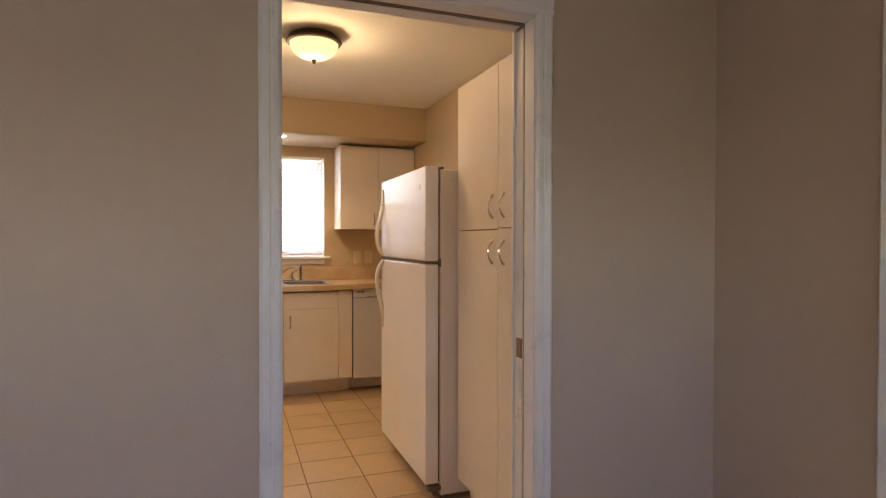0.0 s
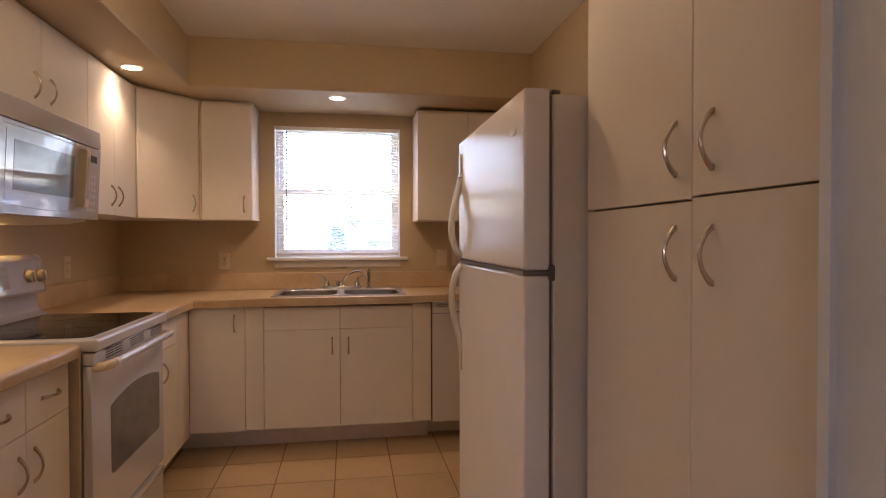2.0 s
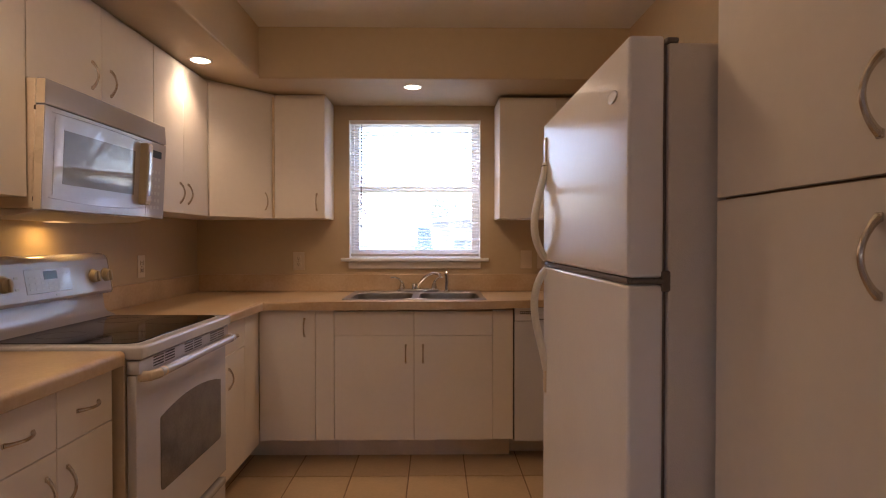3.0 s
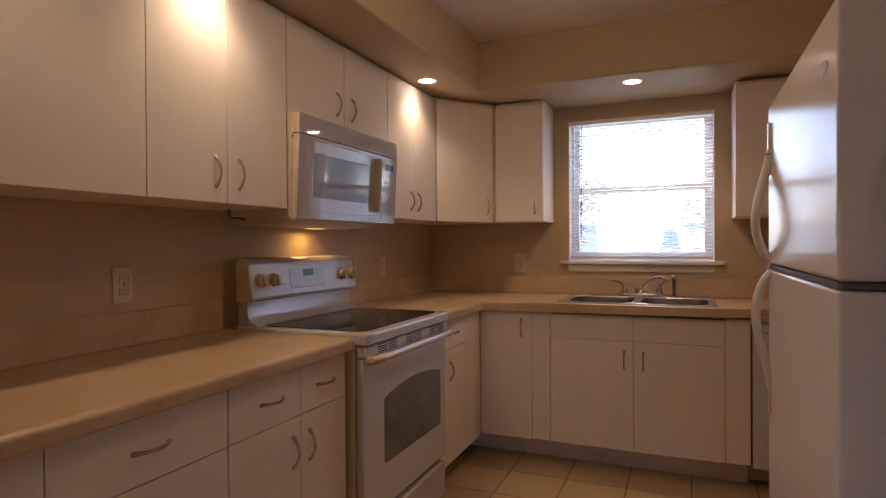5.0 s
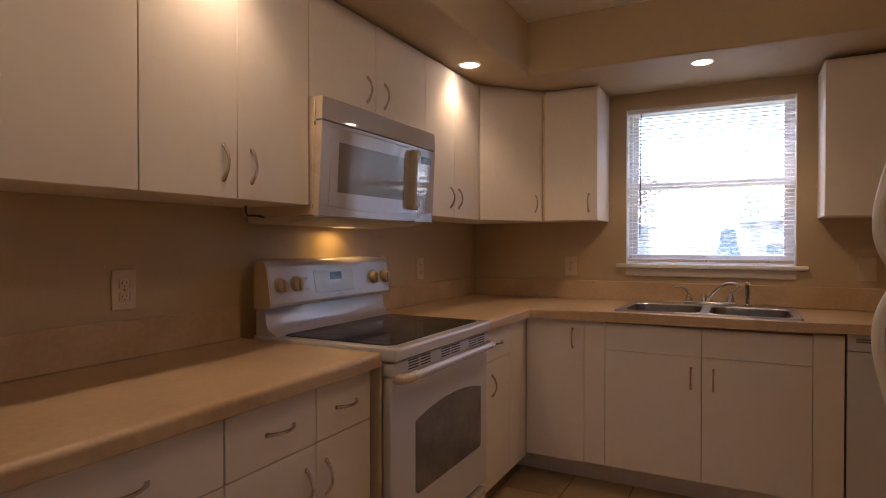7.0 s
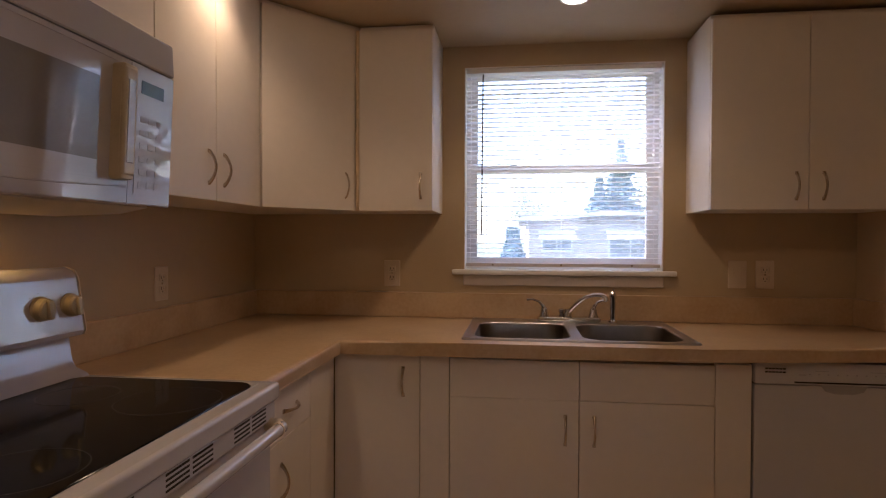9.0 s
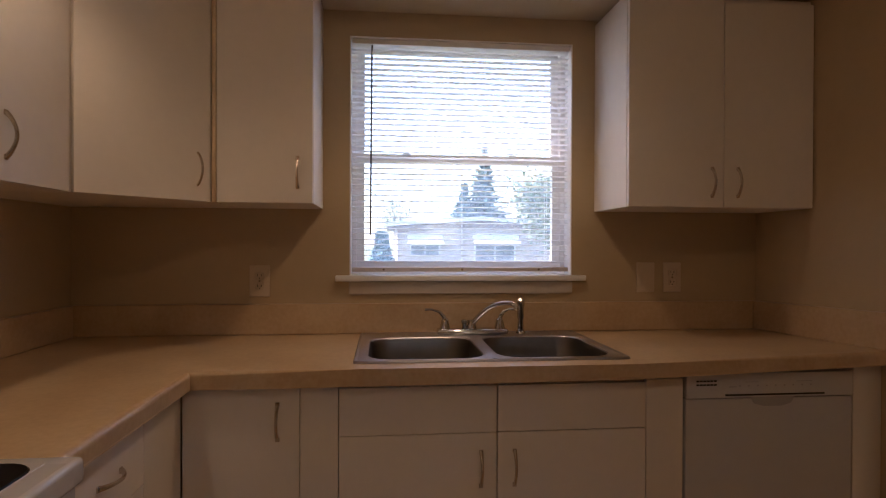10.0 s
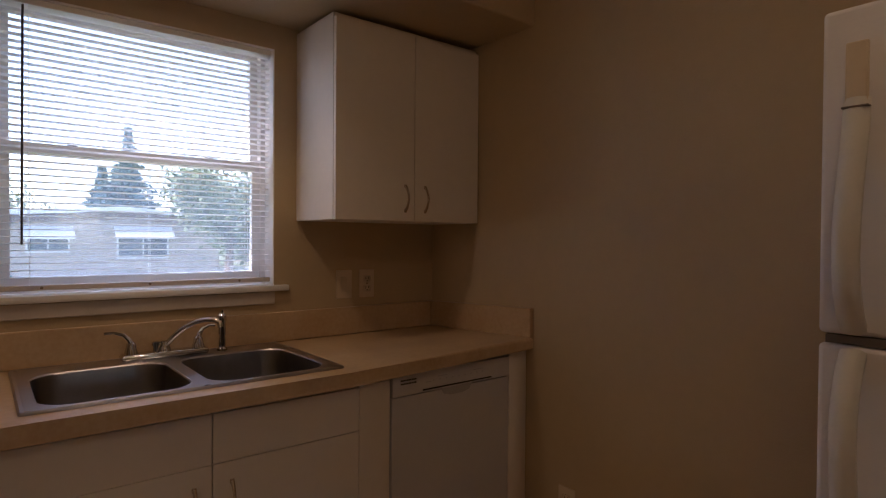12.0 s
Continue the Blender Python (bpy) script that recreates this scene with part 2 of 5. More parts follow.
# ---- the shell ----
def shell():
    bm = bmesh.new()
    us, vs = [-0.2, WIN_X0, WIN_X1, WR + 0.15], [-0.3, WIN_Z0 - 0.02, WIN_Z1, CEIL + 0.1]
    slab(bm, us, vs, lambda i, j: (i, j) != (1, 1), lambda u, v, t: (u, t, v), 0.0, 0.16)
    structure("wall_north", bm, M_WALL, "beige painted wall with the window")
    bm = bmesh.new()
    box(bm, (WL - 0.15, -3.7, -0.1), (WL, 0, CEIL + 0.1))
    structure("wall_west", bm, M_WALL, "beige painted wall behind the range")
    bm = bmesh.new()
    box(bm, (WR, -3.705, -0.1), (WR + 0.15, 0, CEIL + 0.1))
    structure("wall_east", bm, M_WALL, "bare beige painted wall beside the refrigerator")
    bm = bmesh.new()
    place = lambda u, v, t: (u, t, v)
    cut = lambda i, j: (i, j) != (1, 0)
    slab(bm, [WL, DOOR_L - 0.015, DOOR_R + 0.015, WR], [-0.1, HEAD + 0.015, CEIL], cut, place, WALL_S - 0.05, WALL_S)
    structure("wall_south", bm, M_WALL, "beige painted kitchen side of the doorway wall")
    bm = bmesh.new()
    slab(bm, [-1.3, DOOR_L - 0.015, DOOR_R + 0.015, WR], [-0.1, HEAD + 0.015, CEIL], cut, place, HALL_N, HALL_N + 0.06)
    structure("wall_hall_north", bm, M_HALL, "taupe painted hall side of the doorway wall")
    bm = bmesh.new()
    for x0, x1 in ((WL, DOOR_L - 0.015), (DOOR_R + 0.7, WR)):
        if x1 > x0:
            box(bm, (x0, HALL_N + 0.061, -0.1), (x1, WALL_S - 0.051, CEIL))
    box(bm, (WL, HALL_N + 0.061, HEAD + 0.07), (WR, WALL_S - 0.051, CEIL))
    structure("wall_core", bm, M_DARK)
    bm = bmesh.new()
    slab(bm, [-7.2, -5.5, -4.395, HALL_N - 0.0], [-0.1, HEAD + 0.02, CEIL + 0.1], lambda i, j: (i, j) != (1, 0), lambda u, v, t: (t, u, v), WR, WR + 0.12)
    structure("wall_hall_east", bm, M_HALL, "taupe painted hall wall with a cased doorway")
    bm = bmesh.new()
    box(bm, (-1.45, -7.2, -0.1), (-1.3, HALL_N + 0.07, CEIL + 0.1))
    structure("wall_hall_west", bm, M_HALL)
    bm = bmesh.new()
    # two unseen openings, added to hold the hall's fill lamps
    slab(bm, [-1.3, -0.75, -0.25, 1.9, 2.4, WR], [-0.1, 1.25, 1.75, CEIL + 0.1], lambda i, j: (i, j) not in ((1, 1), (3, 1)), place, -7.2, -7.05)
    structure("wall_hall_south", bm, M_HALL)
    bm = bmesh.new()
    box(bm, (WR + 0.121, -5.7, -0.1), (WR + 0.25, -4.1, 2.3))
    structure("door_2", bm, M_TRIM, "closed white painted hall door")
    bm = bmesh.new()
    box(bm, (WL - 0.15, -3.7, CEIL), (WR + 0.15, 0.16, CEIL + 0.1))
    structure("ceiling", bm, M_CEIL, "flat off-white kitchen ceiling")
    bm = bmesh.new()
    box(bm, (-1.45, -7.2, CEIL), (WR + 0.25, -3.71, CEIL + 0.09))
    structure("ceiling_hall", bm, M_CEIL)
    bm = bmesh.new()
    box(bm, (-1.45, -7.2, -0.1), (WR + 0.25, -3.80, -0.006))
    structure("floor_hall", bm, M_HALL, "plain hall floor")
    # the lowered box over the wall cabinets, in an L, with a rounded lower edge
    bm = bmesh.new()
    sx, sy, x1 = 0.687, -0.627, WR
    vs = [bm.verts.new((x, y, SOFFIT)) for x, y in ((WL, 0), (x1, 0), (x1, sy), (sx, sy), (sx, WALL_S), (WL, WALL_S))]
    low = bm.faces.new(vs)
    up = bmesh.ops.extrude_face_region(bm, geom=[low])["geom"]
    bmesh.ops.translate(bm, verts=[g for g in up if isinstance(g, bmesh.types.BMVert)], vec=(0, 0, CEIL - SOFFIT))
    def outer(e):
        a, b = (v.co for v in e.verts)
        low_edge = a.z < CEIL - 0.01 and b.z < CEIL - 0.01
        return low_edge and ((abs(a.x - sx) < 1e-4 and abs(b.x - sx) < 1e-4) or (abs(a.y - sy) < 1e-4 and abs(b.y - sy) < 1e-4))
    bmesh.ops.bevel(bm, geom=[e for e in bm.edges if outer(e)], offset=0.012, segments=3, affect="EDGES", profile=0.5)
    structure("soffit", bm, M_WALL, "beige painted soffit over the wall cabinets", 40)


def door_case():
    """Jambs and casings of the pocket doorway, both sides, and its retracted slab."""
    bm = bmesh.new()
    t = 0.015
    for x0, x1 in ((DOOR_L - t, DOOR_L), (DOOR_R, DOOR_R + t)):
        if x0 < 1.5:
            box(bm, (x0, HALL_N - 0.001, 0), (x1, WALL_S + 0.001, HEAD), 0.001)
        else:
            box(bm, (x0, HALL_N - 0.001, 0), (x1, HALL_N + 0.058, HEAD), 0.001)
            box(bm, (x0 + 0.012, WALL_S - 0.048, 0), (x1 + 0.012, WALL_S + 0.001, HEAD), 0.001)
    box(bm, (DOOR_L, HALL_N - 0.001, HEAD), (DOOR_R, HALL_N + 0.058, HEAD + t), 0.001)
    box(bm, (DOOR_L, WALL_S - 0.048, HEAD), (DOOR_R, WALL_S + 0.001, HEAD + t), 0.001)
    structure("door_frame", bm, M_TRIM, "white painted pocket door jambs", 40)
    # stepped casing profile: a = across, b = out of the wall
    prof = [(0, 0), (0, 0.013), (0.006, 0.017), (0.018, 0.017), (0.021, 0.013), (0.026, 0.013), (0.029, 0.017), (0.046, 0.02), (0.052, 0.016), (0.055, 0.012), (0.055, 0)]
    for name, wall, out in (("casing_hall", HALL_N, -1), ("casing_kitchen", WALL_S, 1)):
        bm = bmesh.new()
        for x, way in ((DOOR_L - 0.004, -1), (DOOR_R + 0.004, 1)):
            extrude_profile(bm, prof, lambda u, a, b, x=x, way=way: (x + way * a, wall + out * b, u), 0, HEAD + 0.004)
        extrude_profile(bm, prof, lambda u, a, b: (u, wall + out * b, HEAD + 0.004 + a), DOOR_L - 0.059, DOOR_R + 0.059)
        structure(name, bm, M_TRIM, "white painted moulded door casing", 30)
    bm = bmesh.new()
    for y in (-4.395, -5.5):
        way = 1 if y > -5 else -1
        extrude_profile(bm, prof, lambda u, a, b, y=y, way=way: (WR - b, y + way * a, u), 0, HEAD + 0.02)
    extrude_profile(bm, prof, lambda u, a, b: (WR - b, u, HEAD + 0.02 + a), -5.555, -4.34)
    structure("casing_hall_door", bm, M_TRIM, "white painted moulded door casing", 30)
    d = thing("door_1", (DOOR_R + 0.2, HALL_N + 0.09, 0.008), "white pocket door slid back into its wall slot", "door")
    d["kind"] = "structure"
    bm = bmesh.new()
    box(bm, (DOOR_R + 0.03, HALL_N + 0.062, 0.01), (DOOR_R + 0.69, HALL_N + 0.09, HEAD - 0.012), 0.002)
    part("slab", bm, M_KICK, d)
    bm = bmesh.new()
    box(bm, (DOOR_R + 0.008, WALL_S - 0.05, 0.905), (DOOR_R + 0.0118, WALL_S - 0.015, 0.968), 0.001)
    box(bm, (DOOR_R + 0.005, WALL_S - 0.05, 0.925), (DOOR_R + 0.009, WALL_S - 0.042, 0.95), 0.001)
    part("strike_plate", bm, M_BRASS, d, "dull bronze strike plate")
    bm = bmesh.new()
    box(bm, (DOOR_L + 0.002, HALL_N + 0.063, HEAD + 0.002), (DOOR_R - 0.002, HALL_N + 0.088, HEAD + 0.04), 0.001)
    part("track", bm, M_BRONZE, d, "dark metal door track")


def window():
    w = thing("window_1", ((WIN_X0 + WIN_X1) / 2, 0.09, WIN_Z0), "white vinyl single-hung kitchen window", "window")
    w["kind"] = "structure"
    y0, y1 = 0.085, 0.155
    mid = 1.6
    def ring(bm, x0, x1, z0, z1, f, ya, yb, head=None):
        slab(bm, [x0, x0 + f, x1 - f, x1], [z0, z0 + f, z1 - (head or f), z1], lambda i, j: (i, j) != (1, 1), lambda u, v, t: (u, t, v), ya, yb)
    bm = bmesh.new()
    ring(bm, WIN_X0, WIN_X1, WIN_Z0, WIN_Z1, 0.022, y0, y1, 0.008)
    part("window_frame", bm, M_VINYL, w)
    for nm, z0, z1, ya, yb in (("lower_sash", WIN_Z0 + 0.022, mid + 0.012, 0.092, 0.118), ("upper_sash", mid - 0.02, WIN_Z1 - 0.008, 0.12, 0.146)):
        bm = bmesh.new()
        ring(bm, WIN_X0 + 0.022, WIN_X1 - 0.022, z0, z1, 0.03, ya, yb, 0.015 if nm == "upper_sash" else 0.03)
        s = part(nm, bm, M_VINYL, w)
        bm = bmesh.new()
        box(bm, (WIN_X0 + 0.05, (ya + yb) / 2 - 0.002, z0 + 0.028), (WIN_X1 - 0.05, (ya + yb) / 2 + 0.002, z1 - (0.013 if nm == "upper_sash" else 0.028)))
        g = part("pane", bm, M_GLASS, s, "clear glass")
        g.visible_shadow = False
    for x in (1.3, 1.73):
        bm = bmesh.new()
        box(bm, (x - 0.016, 0.09, mid + 0.0125), (x + 0.016, 0.1, mid + 0.017), 0.002)
        part("sash_lock", bm, M_GREY, w, "small grey sash latch")
    # stool and apron
    bm = bmesh.new()
    box(bm, (1.03, -0.024, WIN_Z0 - 0.022), (1.997, 0.084, WIN_Z0), 0.004, 2)
    part("window_sill", bm, M_VINYL, w, "white painted projecting sill")
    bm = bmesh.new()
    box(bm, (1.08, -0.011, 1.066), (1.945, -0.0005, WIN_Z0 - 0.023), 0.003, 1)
    part("apron", bm, M_SILL, w, "beige painted apron board")
    bm = bmesh.new()
    for x0, x1 in ((WIN_X0 - 0.0, WIN_X0 + 0.004), (WIN_X1 - 0.004, WIN_X1)):
        box(bm, (x0, 0.001, WIN_Z0), (x1, 0.084, WIN_Z1))
    box(bm, (WIN_X0 + 0.004, 0.001, WIN_Z1 - 0.004), (WIN_X1 - 0.004, 0.084, WIN_Z1))
    part("reveal", bm, M_VINYL, w)


def blind():
    x0, x1 = WIN_X0 + 0.008, WIN_X1 - 0.008
    b = thing("mini_blind", ((x0 + x1) / 2, 0.03, WIN_Z1 - 0.004), "white aluminium mini blind lowered with its slats open", "blind")
    bm = bmesh.new()
    box(bm, (x0, 0.012, 2.016), (x1, 0.048, WIN_Z1 - 0.0045), 0.002)
    part("headrail", bm, M_VINYL, b)
    n = 40
    zs = [1.19 + (2.008 - 1.19) * k / (n - 1) for k in range(n)]
    rng = random.Random(4)
    for z in zs:
        bm = bmesh.new()
        tilt = radians(-7 + rng.uniform(-0.7, 0.7))
        dz = rng.uniform(-0.0004, 0.0004)
        pts = []
        for q in range(5):
            s = q / 4 - 0.5
            pts.append((0.03 + s * 0.025 * math.cos(tilt), z + dz + s * 0.025 * math.sin(tilt) + 0.0022 * (1 - 4 * s * s)))
        rows = [[bm.verts.new((x, p[0], p[1] + o)) for p in pts] for x, o in ((x0, 0), (x1, rng.uniform(-0.0006, 0.0006)))]
        for k in range(4):
            bm.faces.new((rows[0][k], rows[0][k + 1], rows[1][k + 1], rows[1][k]))
        part("slat", bm, M_SLAT, b)
    for x in (x0 + 0.09, (x0 + x1) / 2, x1 - 0.09):
        bm = bmesh.new()
        for y in (0.0165, 0.0435):
            tube(bm, [(x, y, 1.165), (x, y, 2.017)], 0.0006, 4)
        part("ladder_cord", bm, M_SLAT, b)
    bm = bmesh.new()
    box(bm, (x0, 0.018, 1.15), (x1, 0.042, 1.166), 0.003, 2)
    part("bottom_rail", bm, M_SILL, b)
    for x in (x0 + 0.12, (x0 + x1) / 2, x1 - 0.12):
        bm = bmesh.new()
        lathe(bm, (x, 0.017, 1.158), [(0.0045, 0), (0.0045, 0.002)], "y", 10)
        part("rail_button", bm, M_BRASS, b)
    bm = bmesh.new()
    tube(bm, [(x0 + 0.075, 0.008, 2.01), (x0 + 0.074, 0.003, 1.98), (x0 + 0.070, 0.003, 1.29)], 0.0035, 6)
    part("tilt_wand", bm, M_WAND, b, "slim smoke-grey tilt wand")


# ---- cabinets ----
def pull(bm, M, u, z, d, along="z", length=0.095):
    """A bow pull, its middle at u, z, on the face d."""
    pts, rs = [], []
    for k in range(13):
        s = k / 12
        w = (s - 0.5) * length
        h = 0.002 + 0.022 * math.sin(math.pi * s) ** 0.8
        pts.append(M(u, d + h, z + w) if along == "z" else M(u + w, d + h, z))
        rs.append(0.0042 + 0.0020 * abs(2 * s - 1) ** 3)
    tube(bm, pts, rs, 8)
    for s in (-0.5, 0.5):
        c = (u, z + s * length) if along == "z" else (u + s * length, z)
        mbox(bm, M, c[0] - 0.006, c[0] + 0.006, d - 0.0005, d + 0.004, c[1] - 0.006, c[1] + 0.006, 0.0015)


def cabinet(name, M, u0, u1, z0, z1, face, doors, label, category="cabinet", group="", toe=0.0, toe_d=0.0, body_top=None):
    """doors: (kind, u0, u1, z0, z1, pull (u, z, along) or None)."""
    c = thing(name, M((u0 + u1) / 2, face / 2, z0 if not toe else 0.0), label, category, group)
    bm = bmesh.new()
    if toe:
        mbox(bm, M, u0 + 0.0008, u1 - 0.0008, 0.001, face - 0.0195, toe, body_top or z1)
        part("body", bm, M_CAB, c)
        bm = bmesh.new()
        mbox(bm, M, u0 + 0.0008, u1 - 0.0008, 0.02, toe_d, 0.001, toe - 0.001)
        part("toe_kick", bm, M_KICK, c, "beige painted toe board")
    else:
        mbox(bm, M, u0 + 0.0008, u1 - 0.0008, 0.001, face - 0.0195, z0, min(z1 + 0.018, SOFFIT - 0.003) if z1 > 2.05 else z1)
        part("body", bm, M_CAB, c)
    # brown plate behind the fronts: yellowed edges and gap shade in one colour
    bm = bmesh.new()
    mbox(bm, M, u0 + 0.002, u1 - 0.002, face - 0.0192, face - 0.0183, z0 + 0.001, z1 - 0.001)
    part("front_edge", bm, M_GAP, c, "brown plate painting yellowed edges and shade between the doors")
    for kind, a, b, lo, hi, h in doors:
        bm = bmesh.new()
        side = 0.0004 if kind == "filler_panel" else 0.0015
        mbox(bm, M, a + side, b - side, face - 0.018, face - (0.0012 if kind == "filler_panel" and M is BACK else 0), lo, hi, 0.0015, 2)
        d = part(kind, bm, M_CAB, c)
        if h:
            bm = bmesh.new()
            pull(bm, M, h[0], h[1], face, h[2])
            part("handle", bm, M_NICKEL, d, "brushed nickel bow pull")
    return c


def cabinets():
    UZ0, UZ1 = 1.386, 2.112
    f = 0.411 - WL
    hz = 1.484
    W = "white laminate wall cabinet, "
    def pair(u0, u1, z=hz, lo=UZ0, gap=0.052):
        m = (u0 + u1) / 2
        return [("door", u0, m, lo, UZ1, (m - gap, z, "z")), ("door", m, u1, lo, UZ1, (m + gap, z, "z"))]
    g1 = "wall cabinets"
    cabinet("wall_cabinet", LEFT, -3.548, -2.636, UZ0, UZ1, f, pair(-3.548, -2.636), W + "wide, two doors, beside the doorway", group=g1)
    cabinet("wall_cabinet", LEFT, -2.636, -2.024, UZ0, UZ1, f, pair(-2.636, -2.024), W + "two doors, beside the microwave", group=g1)
    cabinet("wall_cabinet", LEFT, -2.022, -1.233, 1.752, UZ1, f, pair(-2.022, -1.233, 1.85, 1.752, 0.06), "short white laminate wall cabinet over the microwave, two doors", group=g1)
    cabinet("wall_cabinet", LEFT, -1.231, -0.634, UZ0, UZ1, f, pair(-1.231, -0.634, gap=0.045), W + "two doors, between microwave and corner", group=g1)
    # the corner unit with its slanted door
    c = thing("corner_wall_cabinet", (WL + 0.25, -0.25, UZ0), "white laminate corner wall cabinet with one slanted door", "cabinet", g1)
    a, b = Vector((0.411, -0.632, 0)), Vector((0.678, -0.312, 0))
    n = Vector((b.y - a.y, a.x - b.x, 0)).normalized()
    bm = bmesh.new()
    foot = [bm.verts.new((x, y, UZ0)) for x, y in ((WL, -0.001), (b.x, -0.001), (b.x - 0.0008, b.y + 0.02), (a.x - 0.02, a.y + 0.0008), (WL + 0.001, a.y + 0.0008))]
    r = bmesh.ops.extrude_face_region(bm, geom=[bm.faces.new(foot)])["geom"]
    bmesh.ops.translate(bm, verts=[g for g in r if isinstance(g, bmesh.types.BMVert)], vec=(0, 0, UZ1 + 0.018 - UZ0))
    part("body", bm, M_CAB, c)
    bm = bmesh.new()
    box(bm, (0.6685, -0.3125, UZ0), (0.6812, -0.292, UZ1), 0.001)
    part("edge_strip", bm, M_EDGE, c, "yellowed laminate edge")
    along = (b - a).normalized()
    SL = lambda u, d, z: tuple(a + along * u + n * (d - 0.004) + Vector((0, 0, z)))
    w = (b - a).length
    bm = bmesh.new()
    box(bm, (0.008, -0.014, UZ0), (w - 0.016, 0.004, UZ1), 0.0015, 2)
    for v in bm.verts:
        v.co = Vector(SL(v.co.x, v.co.y, v.co.z))
    d = part("door", bm, M_CAB, c)
    bm = bmesh.new()
    tube(bm, [SL(w - 0.06, 0.004 + 0.002 + 0.026 * math.sin(math.pi * k / 12) ** 0.75, hz - 0.05 + 0.1 * k / 12) for k in range(13)], 0.004, 8)
    part("handle", bm, M_NICKEL, d, "brushed nickel bow pull")
    cabinet("wall_cabinet", BACK, 0.682, 0.984, UZ0, UZ1, 0.312, [("door", 0.682, 0.984, UZ0, UZ1, (0.935, hz, "z"))], W + "narrow, one door, beside the window", group=g1)
    cabinet("wall_cabinet", BACK, 2.034, WR - 0.004, UZ0, 2.098, 0.32,
            [("door", 2.034, 2.377, UZ0, 2.098, (2.334, 1.472, "z")), ("door", 2.377, WR - 0.006, UZ0, 2.098, (2.428, 1.472, "z"))], W + "two doors, over the dishwasher", group=g1)
    # base units
    T, D0, DR, BZ, BB = 0.8755, 0.866, 0.714, 0.128, 0.145
    fl = FRONT_L - WL
    g2 = "base cabinets"
    def drawers(u0, u1, split=True):
        m = (u0 + u1) / 2
        if split:
            return [("drawer_front", u0, m, DR + 0.0015, D0, ((u0 + m) / 2, 0.79, "y")), ("drawer_front", m, u1, DR + 0.0015, D0, ((m + u1) / 2, 0.79, "y")),
                    ("door", u0, m, BZ, DR - 0.0015, (m - 0.038, 0.608, "z")), ("door", m, u1, BZ, DR - 0.0015, (m + 0.045, 0.608, "z"))]
    cabinet("base_cabinet", LEFT, -3.56, -2.616, BZ, T, fl, drawers(-3.56, -2.616), "wide white laminate base cabinet with two drawers over two doors", group=g2, toe=0.127, toe_d=0.46)
    cabinet("base_cabinet", LEFT, -2.614, -2.045, BZ, T, fl, [
        ("drawer_front", -2.614, -2.303, DR + 0.0015, D0, (-2.44, 0.79, "y")), ("drawer_front", -2.303, -1.992 - 0.055, DR + 0.0015, D0, (-2.17, 0.79, "y")),
        ("door", -2.614, -2.303, BZ, DR - 0.0015, (-2.345, 0.608, "z")), ("door", -2.303, -2.047, BZ, DR - 0.0015, (-2.262, 0.608, "z"))],
        "white laminate base cabinet, two drawers over two doors, beside the range", group=g2, toe=0.127, toe_d=0.46)
    cabinet("base_cabinet", LEFT, -1.262, -0.607, BZ, T, fl, [
        ("drawer_front", -1.26, -0.845, DR + 0.0015, D0, (-1.01, 0.79, "y")), ("door", -1.26, -0.845, BZ, DR - 0.0015, (-1.075, 0.6, "z")),
        ("filler_panel", -0.845, -0.609, BZ, D0, None)], "white laminate base cabinet by the corner, one drawer over a door", group=g2, toe=0.127, toe_d=0.46)
    fb = FRONT_B
    cabinet("base_cabinet", BACK, 0.676, 1.0875, BB, T, fb, [
        ("door", 0.6755, 0.985, BB - 0.003, D0, (0.925, 0.772, "z")), ("filler_panel", 0.985, 1.0876, BB, D0, None)], "narrow white laminate base cabinet with one tall door", group=g2, toe=0.143, toe_d=0.44)
    cabinet("sink_cabinet", BACK, 1.088, 2.081, BB, T, fb, [
        ("false_front", 1.0885, 1.53, 0.7268, 0.859, None), ("false_front", 1.53, 1.967, 0.728, 0.859, None),
        ("door", 1.0885, 1.53, BB, 0.7255, (1.484, 0.625, "z")), ("door", 1.53, 1.967, BB, 0.7255, (1.58, 0.625, "z")),
        ("filler_panel", 1.967, 2.080, BB + 0.004, D0, None)], "white laminate sink cabinet with two false fronts over two doors", group=g2, toe=0.143, toe_d=0.44, body_top=0.735)
    # tall pantry
    f = WR - 2.185
    cabinet("pantry_cabinet", RIGHT, -3.648, -2.698, 0.1, 2.03, f, [
        ("door", -3.155, -2.70, 0.105, 1.3295, (-3.105, 1.235, "z")), ("door", -3.646, -3.155, 0.105, 1.335, (-3.215, 1.235, "z")),
        ("door", -3.155, -2.70, 1.3345, 2.03, (-3.105, 1.43, "z")), ("door", -3.646, -3.155, 1.339, 2.03, (-3.215, 1.43, "z"))],
        "tall cream laminate pantry cabinet with four doors, beside the refrigerator", toe=0.1, toe_d=f - 0.07)


# ---- worktop, sink, tap ----
def raise_end(bm):
    """The worktop is out of level: its free front corner by the bare wall stands higher."""
    for v in bm.verts:
        if v.co.x > 1.96:
            v.co.z += 0.024 * (v.co.x - 1.96) / 0.755 * min(1.0, max(0.0, -v.co.y / 0.6))


SINK = (1.125, 1.937, -0.572, -0.04)
BOWLS = [(1.163, 1.513), (1.552, 1.902)]
BY0, BY1 = -0.543, -0.15


